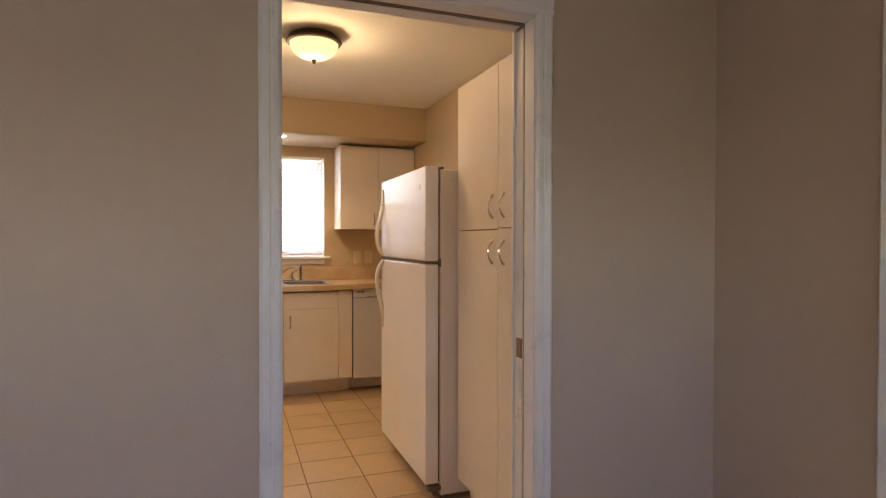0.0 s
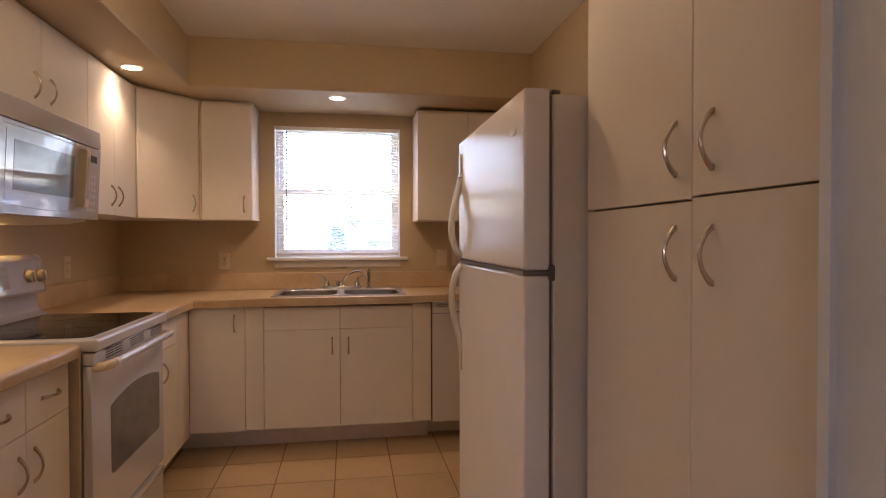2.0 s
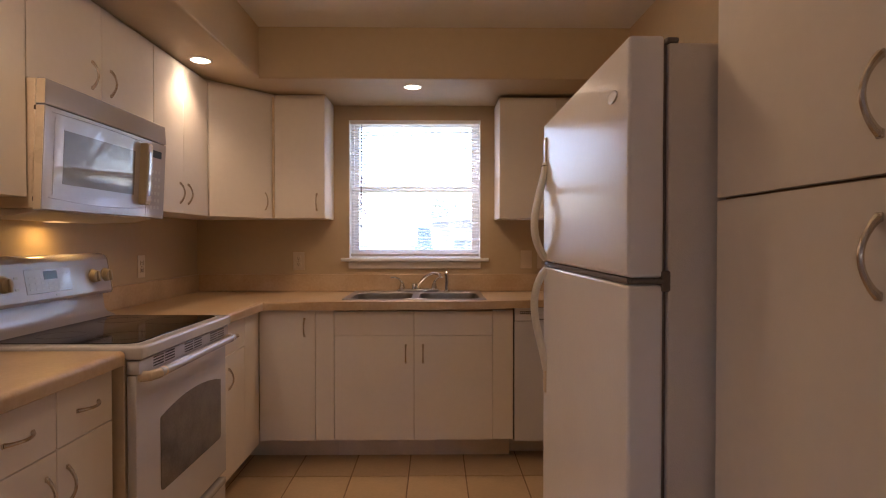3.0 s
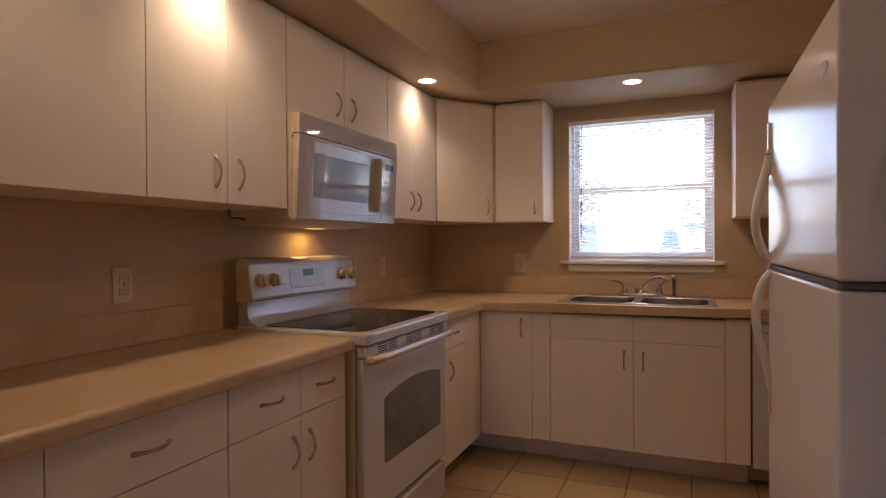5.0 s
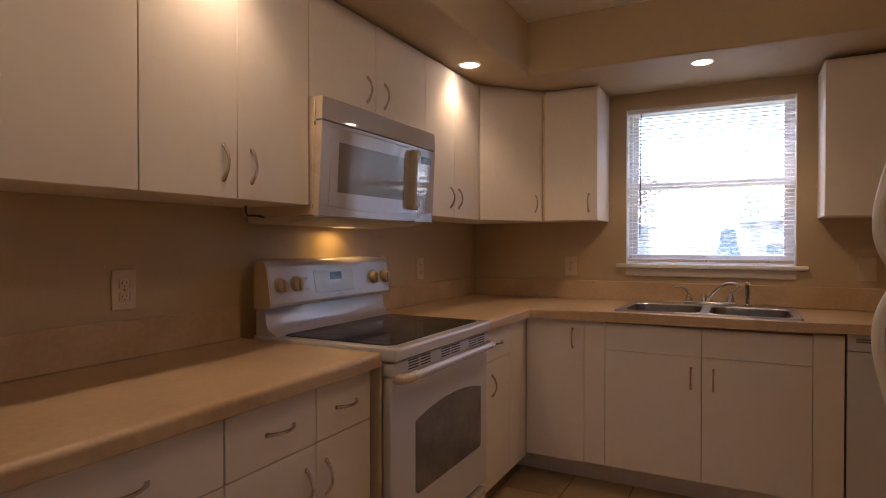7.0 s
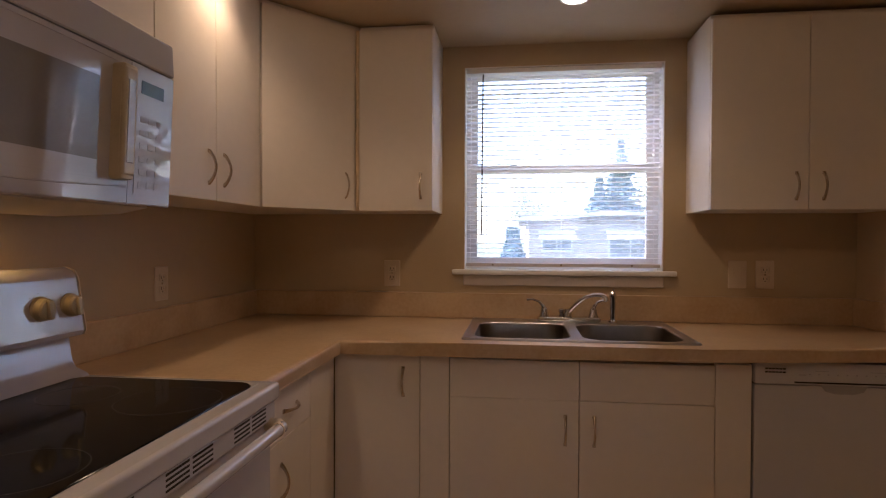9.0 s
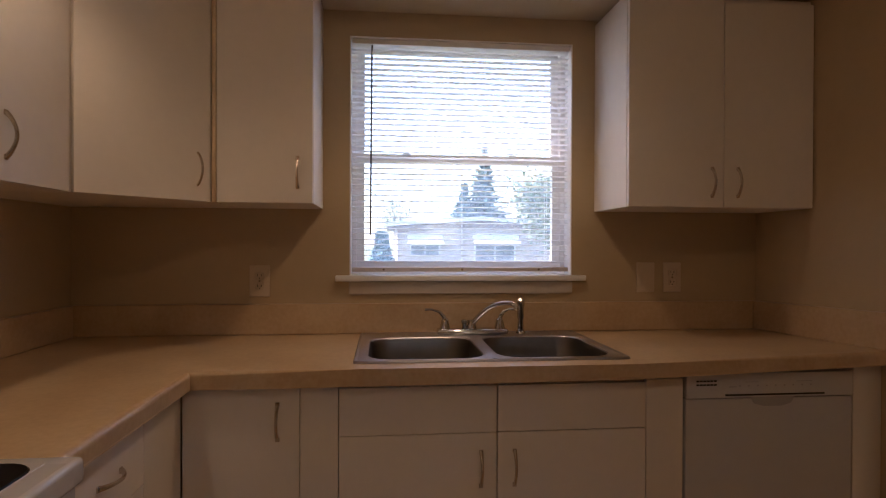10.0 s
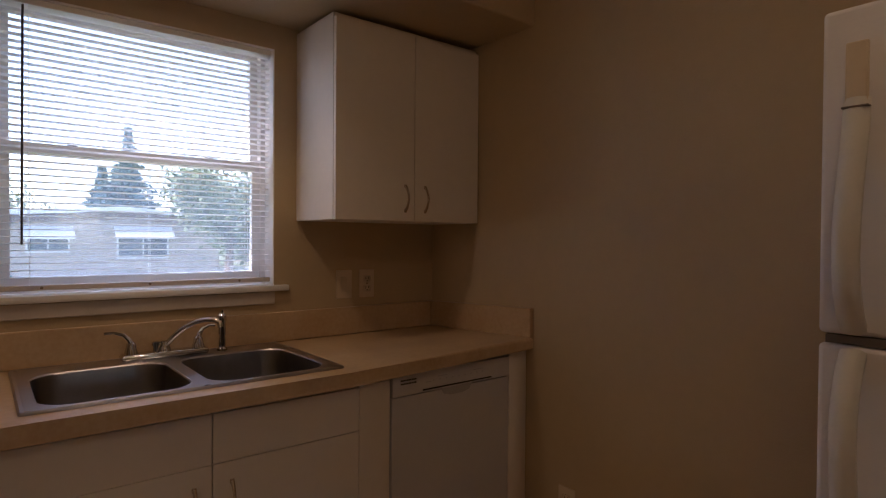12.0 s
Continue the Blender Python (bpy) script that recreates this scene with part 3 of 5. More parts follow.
def worktop():
    def top(name, us, vs, keep, fronts, label, splash):
        w = thing(name, (us[0], vs[0], TOP - 0.04), label, "worktop")
        bm = bmesh.new()
        slab(bm, us, vs, keep, lambda u, v, t: (u, v, t), TOP - 0.042, TOP)
        edges = [e for e in bm.edges if fronts(*(v.co for v in e.verts)) and abs(e.verts[0].co.z - e.verts[1].co.z) < 1e-5]
        upper = [e for e in edges if e.verts[0].co.z > TOP - 0.01]
        bmesh.ops.bevel(bm, geom=upper, offset=0.016, segments=5, affect="EDGES", profile=0.5)
        lower = [e for e in bm.edges if e.verts[0].co.z < TOP - 0.04 and fronts(*(v.co for v in e.verts)) and abs(e.verts[0].co.z - e.verts[1].co.z) < 1e-5]
        bmesh.ops.bevel(bm, geom=lower, offset=0.006, segments=2, affect="EDGES", profile=0.5)
        raise_end(bm)
        part("top", bm, M_TOP, w, smooth=60)
        for M, u0, u1 in splash:
            bm = bmesh.new()
            mbox(bm, M, u0, u1, 0.0005, 0.021, TOP + 0.0005, 1.032, 0.004, 2)
            raise_end(bm)
            part("backsplash", bm, M_TOP, w)
    fx, fy = 0.708, -0.637
    near = lambda a, b: abs(a - b) < 1e-4
    top("worktop", [WL + 0.001, fx], [-3.647, -2.036], lambda i, j: True, lambda a, b: near(a.x, fx) and near(b.x, fx),
        "mottled tan laminate worktop with a rolled edge, between doorway and range", [(LEFT, -3.647, -2.045)])
    us = [WL + 0.001, fx, SINK[0] + 0.02, SINK[1] - 0.02, WR - 0.001]
    vs = [-1.263, fy, SINK[2] + 0.02, SINK[3] - 0.02, -0.001]
    def keep(i, j):
        if j == 0:
            return i == 0
        return not (i == 2 and j == 2)
    top("worktop", us, vs, keep,
        lambda a, b: (near(a.x, fx) and near(b.x, fx) and max(a.y, b.y) < fy + 0.001) or (near(a.y, fy) and near(b.y, fy) and min(a.x, b.x) > fx - 0.001),
        "mottled tan laminate worktop turning the corner, with the sink let in", [(LEFT, -1.263, -0.022), (BACK, WL + 0.001, WR - 0.022), (LEFT_R, -0.637, -0.0005)])


LEFT_R = lambda u, d, z: (WR - d, u, z)


def rounded(x0, x1, y0, y1, r, n=8):
    pts = []
    for cx, cy, a0 in ((x1 - r, y1 - r, 0), (x0 + r, y1 - r, 90), (x0 + r, y0 + r, 180), (x1 - r, y0 + r, 270)):
        for k in range(n):
            a = radians(a0 + 90 * k / (n - 1))
            pts.append((cx + r * math.cos(a), cy + r * math.sin(a)))
    return pts


def loops(bm, rings, close=True):
    made = [[bm.verts.new(p) for p in ring] for ring in rings]
    for a, b in zip(made, made[1:]):
        for k in range(len(a)):
            bm.faces.new((a[k], a[(k + 1) % len(a)], b[(k + 1) % len(a)], b[k]))
    if close:
        bm.faces.new(made[-1])
    return made


def sink():
    s = thing("double_sink", ((SINK[0] + SINK[1]) / 2, -0.3, TOP), "brushed stainless steel double-bowl sink set in the worktop", "sink")
    mid = (BOWLS[0][1] + BOWLS[1][0]) / 2
    bm = bmesh.new()
    zt = TOP + 0.006
    for (x0, x1), (a, b) in zip(BOWLS, ((SINK[0] + 0.012, mid), (mid, SINK[1] - 0.012))):
        y0, y1 = SINK[2] + 0.012, SINK[3] - 0.012
        hole = rounded(x0, x1, BY0, BY1, 0.075)
        outer = []
        cx, cy = (x0 + x1) / 2, (BY0 + BY1) / 2
        for k, (px, py) in enumerate(hole):
            q, f = divmod(k, 8)
            f /= 7
            cs = ((b, y1), (a, y1), (a, y0), (b, y0))[q]
            e0 = ((b, hole[q * 8][1]), (hole[q * 8][0], y1), (a, hole[q * 8][1]), (hole[q * 8][0], y0))[q]
            e1 = ((hole[q * 8 + 7][0], y1), (a, hole[q * 8 + 7][1]), (hole[q * 8 + 7][0], y0), (b, hole[q * 8 + 7][1]))[q]
            if f < 0.5:
                g = f / 0.5
                p = (e0[0] + (cs[0] - e0[0]) * g, e0[1] + (cs[1] - e0[1]) * g)
            else:
                g = (f - 0.5) / 0.5
                p = (cs[0] + (e1[0] - cs[0]) * g, cs[1] + (e1[1] - cs[1]) * g)
            outer.append(p)
        loops(bm, [[(x, y, zt) for x, y in outer], [(x, y, zt) for x, y in hole], [(x, y, zt - 0.004) for x, y in rounded(x0 + 0.003, x1 - 0.003, BY0 + 0.003, BY1 - 0.003, 0.072)]], False)
    rim = rounded(SINK[0] + 0.012, SINK[1] - 0.012, SINK[2] + 0.012, SINK[3] - 0.012, 0.002)
    out = rounded(SINK[0] + 0.004, SINK[1] - 0.004, SINK[2] + 0.004, SINK[3] - 0.004, 0.008)
    out2 = rounded(SINK[0], SINK[1], SINK[2], SINK[3], 0.012)
    loops(bm, [[(x, y, zt) for x, y in rim], [(x, y, zt + 0.0025) for x, y in out], [(x, y, zt - 0.001) for x, y in out2], [(x, y, TOP + 0.0005) for x, y in out2]], False)
    bmesh.ops.remove_doubles(bm, verts=bm.verts, dist=0.0002)
    part("rim", bm, M_STEEL_LIT, s, smooth=50)
    for x0, x1 in BOWLS:
        rings = []
        for ins, z, r in ((0.003, zt - 0.004, 0.072), (0.006, zt - 0.02, 0.07), (0.012, zt - 0.13, 0.065), (0.025, zt - 0.158, 0.055), (0.05, zt - 0.168, 0.04), (0.12, zt - 0.171, 0.02)):
            rings.append([(x, y, z) for x, y in rounded(x0 + ins, x1 - ins, BY0 + ins, BY1 - ins, r)])
        bm = bmesh.new()
        loops(bm, rings)
        bw = part("bowl", bm, M_STEEL_SHADED, s, smooth=60)
        bm = bmesh.new()
        lathe(bm, ((x0 + x1) / 2, (BY0 + BY1) / 2, zt - 0.171), [(0.055, 0.001), (0.05, 0.004), (0.04, 0.002), (0.012, 0.001)])
        part("drain", bm, M_CHROME, bw, "chrome basket drain")


def tap():
    t = thing("sink_tap", (1.54, -0.09, TOP + 0.006), "polished chrome two-handle kitchen tap with a swung spout", "tap")
    z = TOP + 0.0065
    bm = bmesh.new()
    box(bm, (1.405, -0.118, z), (1.67, -0.062, z + 0.02), 0.009, 3)
    part("base_plate", bm, M_CHROME, t)
    for x in (1.436, 1.64):
        bm = bmesh.new()
        lathe(bm, (x, -0.09, z + 0.02), [(0.021, 0), (0.019, 0.008), (0.0155, 0.02), (0.014, 0.032), (0.008, 0.038)], n=18)
        tip = -0.075 if x < 1.5 else 0.055
        tube(bm, [(x, -0.09, z + 0.05), (x + tip * 0.08, -0.09, z + 0.066), (x + tip * 0.3, -0.088, z + 0.082), (x + tip * 0.65, -0.088, z + 0.091), (x + tip, -0.088, z + 0.09)], [0.009, 0.008, 0.0055, 0.0042, 0.005], 10)
        part("lever", bm, M_CHROME, t)
    bm = bmesh.new()
    lathe(bm, (1.535, -0.09, z + 0.02), [(0.02, 0), (0.018, 0.01), (0.013, 0.02), (0.013, 0.032)], n=18)
    pts = []
    for k in range(15):
        s = k / 14
        pts.append((1.535 + 0.125 * s, -0.09 - 0.11 * s, z + 0.03 + 0.093 * math.sin(min(1, s * 1.12) * math.pi * 0.5) ** 0.8))
    pts += [(1.672, -0.211, z + 0.116), (1.675, -0.213, z + 0.1)]
    tube(bm, pts, [0.009] * 6 + [0.0078] * 9 + [0.0085, 0.0095], 12)
    part("spout", bm, M_CHROME, t, smooth=60)
    bm = bmesh.new()
    lathe(bm, (1.508, -0.09, z + 0.02), [(0.009, 0), (0.009, 0.018), (0.0125, 0.02), (0.0125, 0.031), (0.006, 0.034)], n=14)
    part("diverter", bm, M_CHROME, t)
    s = thing("side_sprayer", (1.721, -0.085, TOP + 0.006), "chrome side sprayer standing in the sink ledge", "sprayer")
    bm = bmesh.new()
    lathe(bm, (1.721, -0.085, z), [(0.019, 0), (0.018, 0.006), (0.011, 0.011), (0.012, 0.03), (0.0105, 0.05), (0.013, 0.058), (0.0125, 0.095), (0.015, 0.102), (0.015, 0.122), (0.009, 0.13)], n=18)
    part("sprayer_body", bm, M_CHROME, s)
    bm = bmesh.new()
    tube(bm, [(1.721, -0.085, z + 0.128), (1.723, -0.088, z + 0.14)], 0.004, 8)
    part("trigger", bm, M_CHROME, s)


# ---- appliances ----
RY0, RY1 = -2.031, -1.267      # sides of the range


def range_cooker():
    r = thing("electric_range", (0.4, (RY0 + RY1) / 2, 0), "white enamel electric range with a black ceramic glass hob", "range")
    F = 0.735
    bm = bmesh.new()
    box(bm, (WL + 0.07, RY0 + 0.004, 0.03), (F - 0.035, RY1 - 0.004, TOP - 0.02), 0.002)
    part("body", bm, M_CREAM, r, "yellowed enamel sides")
    # hob frame with a thick rounded front
    bm = bmesh.new()
    gx0, gx1, gy0, gy1 = 0.25, 0.716, RY0 + 0.04, RY1 - 0.036
    slab(bm, [WL + 0.07, gx0, gx1, F + 0.022], [RY0 + 0.001, gy0, gy1, RY1 - 0.001], lambda i, j: (i, j) != (1, 1), lambda u, v, t: (u, v, t), 0.888, 0.93)
    xm = F + 0.022
    bmesh.ops.recalc_face_normals(bm, faces=bm.faces)
    bm.normal_update()
    es = [e for e in bm.edges if all(abs(v.co.x - xm) < 1e-4 for v in e.verts) or all(abs(v.co.y - RY0 - 0.001) < 1e-4 for v in e.verts) or all(abs(v.co.y - RY1 + 0.001) < 1e-4 for v in e.verts)]
    es = [e for e in es if len(e.link_faces) == 2 and e.calc_face_angle(0) > 0.1]
    bmesh.ops.bevel(bm, geom=es, offset=0.009, segments=3, affect="EDGES", profile=0.5)
    part("hob_frame", bm, M_APPL, r)
    bm = bmesh.new()
    loops(bm, [[(x, y, 0.924) for x, y in rounded(gx0 - 0.001, gx1 + 0.001, gy0 - 0.001, gy1 + 0.001, 0.002)], [(x, y, 0.9312) for x, y in rounded(gx0 - 0.001, gx1 + 0.001, gy0 - 0.001, gy1 + 0.001, 0.002)]])
    part("frame_infill", bm, M_APPL, r)
    bm = bmesh.new()
    g = [[(x, y, z) for x, y in rounded(gx0 + i, gx1 - i, gy0 + i, gy1 - i, 0.045)] for i, z in ((0.0, 0.9313), (0.002, 0.9335))]
    loops(bm, g)
    glass = part("hob_glass", bm, M_COOK, r, "glossy black ceramic glass")
    for cx, cy, rad in ((0.605, -1.84, 0.09), (0.60, -1.47, 0.105), (0.385, -1.83, 0.075), (0.385, -1.46, 0.08)):
        bm = bmesh.new()
        lathe(bm, (cx, cy, 0.9336), [(rad, 0), (rad, 0.0002), (rad - 0.003, 0.0002), (rad - 0.003, 0)], n=48)
        bmesh.ops.delete(bm, geom=[f for f in bm.faces if len(f.verts) > 4], context="FACES_ONLY")
        part("burner_ring", bm, M_RING, glass, "faint grey burner ring")
    # back panel: neck and bulged console
    P = lambda u, a, b: (a, u, b)
    bm = bmesh.new()
    extrude_profile(bm, [(WL + 0.075, 0.93), (0.262, 0.93), (0.252, 0.938), (0.226, 0.948), (0.214, 0.965), (0.206, 1.02), (0.20, 1.06), (WL + 0.075, 1.06)], P, RY0 + 0.012, -1.276)
    part("console_neck", bm, M_CONSOLE, r, smooth=45)
    bm = bmesh.new()
    prof = [(WL + 0.073, 1.026), (0.222, 1.026), (0.238, 1.03), (0.243, 1.042), (0.222, 1.172), (0.212, 1.19), (0.19, 1.199), (WL + 0.09, 1.199), (WL + 0.073, 1.18)]
    extrude_profile(bm, prof, P, RY0 + 0.006, -1.264)
    es = [e for e in bm.edges if abs(e.verts[0].co.y - e.verts[1].co.y) < 1e-5 and e.verts[0].co.x > 0.15]
    bmesh.ops.bevel(bm, geom=es, offset=0.008, segments=3, affect="EDGES", profile=0.5)
    for ya in (RY0 + 0.0025, -1.2635):
        end = bmesh.new()
        extrude_profile(end, prof, P, ya, ya + 0.003)
        part("console_end", end, M_CREAM, r, "yellowed plastic console end")
    con = part("console", bm, M_CONSOLE, r, smooth=40)
    # things on the sloping console face; q goes up the slope
    x_at = lambda z: 0.243 - (z - 1.042) * 0.021 / 0.13

    def face_box(bm, u0, u1, d0, d1, z0, z1, bevel=0.0, seg=1):
        have = set(bm.verts)
        box(bm, (d0, u0, z0), (d1, u1, z1), bevel, seg)
        for v in bm.verts:
            if v not in have:
                v.co.x += x_at(v.co.z)

    for u in (-1.972, -1.890, -1.392, -1.304):
        bm = bmesh.new()
        lathe(bm, (x_at(1.106) - 0.002, u, 1.106), [(0.031, 0), (0.031, 0.003), (0.027, 0.006), (0.025, 0.02), (0.021, 0.024), (0.004, 0.024)], "x", 24)
        face_box(bm, u - 0.006, u + 0.006, 0.018, 0.031, 1.106 - 0.022, 1.106 + 0.022, 0.003, 2)
        part("knob", bm, M_ALMOND, con, "yellowed almond plastic knob")
    bm = bmesh.new()
    face_box(bm, -1.785, -1.535, -0.001, 0.0012, 1.064, 1.15, 0.001)
    pn = part("touch_panel", bm, M_GLOSS, con, "glossy white touch panel with grey print")
    bm = bmesh.new()
    face_box(bm, -1.688, -1.615, 0.001, 0.0022, 1.112, 1.142)
    part("clock_display", bm, M_DISPLAY, con, "small dark clock display")
    bm = bmesh.new()
    for u, z, w, h in [(-1.758 + 0.03 * i, z, 0.009, 0.006) for i in range(3) for z in (1.08, 1.1, 1.12)] + [(-1.66 + 0.03 * i, z, 0.009, 0.005) for i in range(3) for z in (1.08, 1.097)] + [(-1.59 + 0.02 * i, 1.128, 0.007, 0.005) for i in range(3)]:
        face_box(bm, u - w, u + w, 0.001, 0.0018, z - h / 2, z + h / 2)
    for u in (-1.972, -1.890, -1.392, -1.304):
        for k in range(7):
            a = radians(-30 + 40 * k)
            face_box(bm, u + 0.037 * math.cos(a) - 0.002, u + 0.037 * math.cos(a) + 0.002, -0.001, 0.0006, 1.106 + 0.037 * math.sin(a) - 0.001, 1.106 + 0.037 * math.sin(a) + 0.001)
    for z in (1.085, 1.125):
        face_box(bm, -1.835, -1.819, -0.001, 0.0015, z - 0.004, z + 0.004)
    face_box(bm, -1.635, -1.617, -0.001, 0.0008, 1.046, 1.056)
    part("printed_marks", bm, M_GREY, con, "unreadable grey printed marks")["kind"] = "stuff"
    # oven door
    bm = bmesh.new()
    box(bm, (F - 0.03, RY0 + 0.006, 0.25), (F, RY1 - 0.006, 0.84), 0.006, 2)
    door = part("oven_door", bm, M_APPL, r)
    bm = bmesh.new()
    oy0, oy1, oz0, oz1 = -1.872, -1.337, 0.415, 0.664
    pts = [(oy0 + 0.02, oz0), (oy1 - 0.02, oz0), (oy1 - 0.005, oz0 + 0.006), (oy1, oz0 + 0.02), (oy1, oz1 - 0.02)]
    pts += [(oy1 + (oy0 - oy1) * k / 12, oz1 + 0.034 * math.sin(math.pi * k / 12) ** 0.8) for k in range(13)]
    pts += [(oy0, oz0 + 0.02), (oy0 + 0.005, oz0 + 0.006)]
    extrude_profile(bm, pts, lambda u, a, b: (u, a, b), F - 0.002, F + 0.0012)
    part("oven_window", bm, M_OVENGLASS, door, "dark arched oven window")
    for g0 in (-1.936, -1.706, -1.473):
        for q in range(2):
            for k in range(4):
                bm = bmesh.new()
                box(bm, (F - 0.004, g0 + q * 0.08, 0.849 + 0.0092 * k), (F + 0.0105, g0 + q * 0.08 + 0.07, 0.8533 + 0.0092 * k))
                part("vent_slot", bm, M_DARK, r, "dark vent slot")
    bm = bmesh.new()
    box(bm, (F - 0.03, RY0 + 0.006, 0.842), (F + 0.01, RY1 - 0.006, 0.884), 0.002)
    part("vent_trim", bm, M_APPL, r)
    bm = bmesh.new()
    pts = [(F - 0.002, RY0 + 0.03, 0.832), (F + 0.03, RY0 + 0.034, 0.834), (F + 0.046, RY0 + 0.06, 0.837)] + [(F + 0.05, RY0 + 0.06 + (RY1 - RY0 - 0.12) * k / 6, 0.839) for k in range(7)] + [(F + 0.046, RY1 - 0.06, 0.837), (F + 0.03, RY1 - 0.034, 0.834), (F - 0.002, RY1 - 0.03, 0.832)]
    tube(bm, pts, 0.0145, 12)
    grip = part("handle", bm, M_APPL, door, "rounded white bar handle")
    for a, c in ((RY0 + 0.03, RY0 + 0.085), (RY1 - 0.03, RY1 - 0.085)):
        bm = bmesh.new()
        s = 1 if c > a else -1
        tube(bm, [(F - 0.001, a - s * 0.001, 0.832), (F + 0.03, a + s * 0.003, 0.834), (F + 0.046, a + s * 0.03, 0.837), (F + 0.05, c, 0.839)], 0.0163, 12)
        part("end_cap", bm, M_CREAM, grip, "yellowed handle end cap")
    bm = bmesh.new()
    box(bm, (F - 0.03, RY0 + 0.006, 0.062), (F - 0.004, RY1 - 0.006, 0.222), 0.005, 2)
    box(bm, (F - 0.03, RY0 + 0.03, 0.205), (F + 0.008, RY1 - 0.03, 0.232), 0.006, 2)
    part("storage_drawer", bm, M_APPL, r)
    for y in (RY0 + 0.05, RY1 - 0.05):
        bm = bmesh.new()
        lathe(bm, (0.6, y, 0), [(0.018, 0.0), (0.018, 0.01), (0.008, 0.012), (0.008, 0.04)], n=12)
        part("foot", bm, M_DARK, r)


def microwave():
    y0, y1, z0, z1, F = -2.018, -1.236, 1.352, 1.75, 0.462
    m = thing("microwave_oven", (0.27, (y0 + y1) / 2, z0 - 0.02), "white over-the-range microwave oven hung under a wall cabinet", "microwave")
    bm = bmesh.new()
    box(bm, (WL + 0.002, y0 + 0.002, z0), (F - 0.034, y1 - 0.002, z1), 0.003)
    part("body", bm, M_CREAM, m, "yellowed enamel body")
    for z in (z0 + 0.03, 1.66):
        bm = bmesh.new()
        box(bm, (F - 0.036, y0 - 0.0015, z - 0.007), (F - 0.029, y0 + 0.008, z + 0.007), 0.002)
        part("hinge", bm, M_BRONZE, m, "small dark door hinge")
    bm = bmesh.new()
    extrude_profile(bm, [(WL + 0.003, z0 - 0.0005), (WL + 0.003, z0 - 0.022), (0.16, z0 - 0.026), (0.34, z0 - 0.02), (F - 0.05, z0 - 0.006), (F - 0.05, z0 - 0.0005)], lambda u, a, b: (a, u, b), y0 + 0.03, y1 - 0.03)
    part("base_pan", bm, M_FRSIDE, m, "grey underside with filters")
    bm = bmesh.new()
    box(bm, (0.15, -1.57, z0 - 0.029), (0.19, -1.47, z0 - 0.0245), 0.002)
    part("cooktop_light", bm, M_HOODGLOW, m, "lit amber cooktop lamp")
    # curved front pieces
    def front(bm, a, b, lo, hi, lean=0.0, bulge=0.003, back=0.019):
        n = 10
        rows = []
        for k in range(n + 1):
            u = a + (b - a) * k / n
            s = (u - y0) / (y1 - y0)
            x = F - 0.003 + bulge * math.sin(math.pi * s)
            rows.append([bm.verts.new(p) for p in ((F - 0.012 - back, u, lo), (x - 0.003, u, lo), (x, u, lo + 0.003), (x - lean, u, hi - 0.003), (x - lean - 0.003, u, hi), (F - 0.012 - back, u, hi))])
        for p, q in zip(rows, rows[1:]):
            for k in range(6):
                bm.faces.new((p[k], p[(k + 1) % 6], q[(k + 1) % 6], q[k]))
        bm.faces.new(rows[0])
        bm.faces.new(rows[-1][::-1])
    zs = 1.668
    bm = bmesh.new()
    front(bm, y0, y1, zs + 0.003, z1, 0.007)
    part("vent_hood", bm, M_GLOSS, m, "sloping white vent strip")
    ys = -1.395
    bm = bmesh.new()
    box(bm, (WL + 0.1, y0 + 0.006, z0 + 0.004), (F - 0.03, y1 - 0.006, z1 - 0.004))
    part("shadow_gap", bm, M_DARK, m, "dark gap behind the front")
    for lo, hi in ((z0 - 0.002, zs - 0.002), (zs + 0.005, z1 - 0.003)):
        bm = bmesh.new()
        box(bm, (F - 0.0305, y0 - 0.0012, lo), (F - 0.006, y0 + 0.001, hi), 0.0008)
        part("front_end", bm, M_CREAM, m, "yellowed end of the white front")
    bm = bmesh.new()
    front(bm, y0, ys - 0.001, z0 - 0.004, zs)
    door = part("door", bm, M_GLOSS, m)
    bm = bmesh.new()
    front(bm, ys + 0.001, y1, z0 - 0.004, zs)
    ctl = part("control_panel", bm, M_GLOSS, m, "white control panel with grey buttons")
    def on_front(bm, a, b, lo, hi, d0, d1, n=6):
        for k in range(n):
            u0, u1 = a + (b - a) * k / n, a + (b - a) * (k + 1) / n
            q = []
            for u in (u0, u1):
                x = F - 0.003 + 0.003 * math.sin(math.pi * (u - y0) / (y1 - y0))
                q.append([bm.verts.new((x + d, u, z)) for d, z in ((d0, lo), (d1, lo), (d1, hi), (d0, hi))])
            for i in range(4):
                bm.faces.new((q[0][i], q[0][(i + 1) % 4], q[1][(i + 1) % 4], q[1][i]))
            if k == 0:
                bm.faces.new(q[0])
            if k == n - 1:
                bm.faces.new(q[1][::-1])
        bmesh.ops.remove_doubles(bm, verts=bm.verts, dist=0.00005)
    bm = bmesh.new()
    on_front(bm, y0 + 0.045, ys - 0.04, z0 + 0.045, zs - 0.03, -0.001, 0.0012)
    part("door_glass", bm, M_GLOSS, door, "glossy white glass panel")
    bm = bmesh.new()
    on_front(bm, y0 + 0.09, ys - 0.1, z0 + 0.082, zs - 0.062, 0.0, 0.0019)
    part("door_window", bm, M_MWGLASS, door, "grey mesh door window")
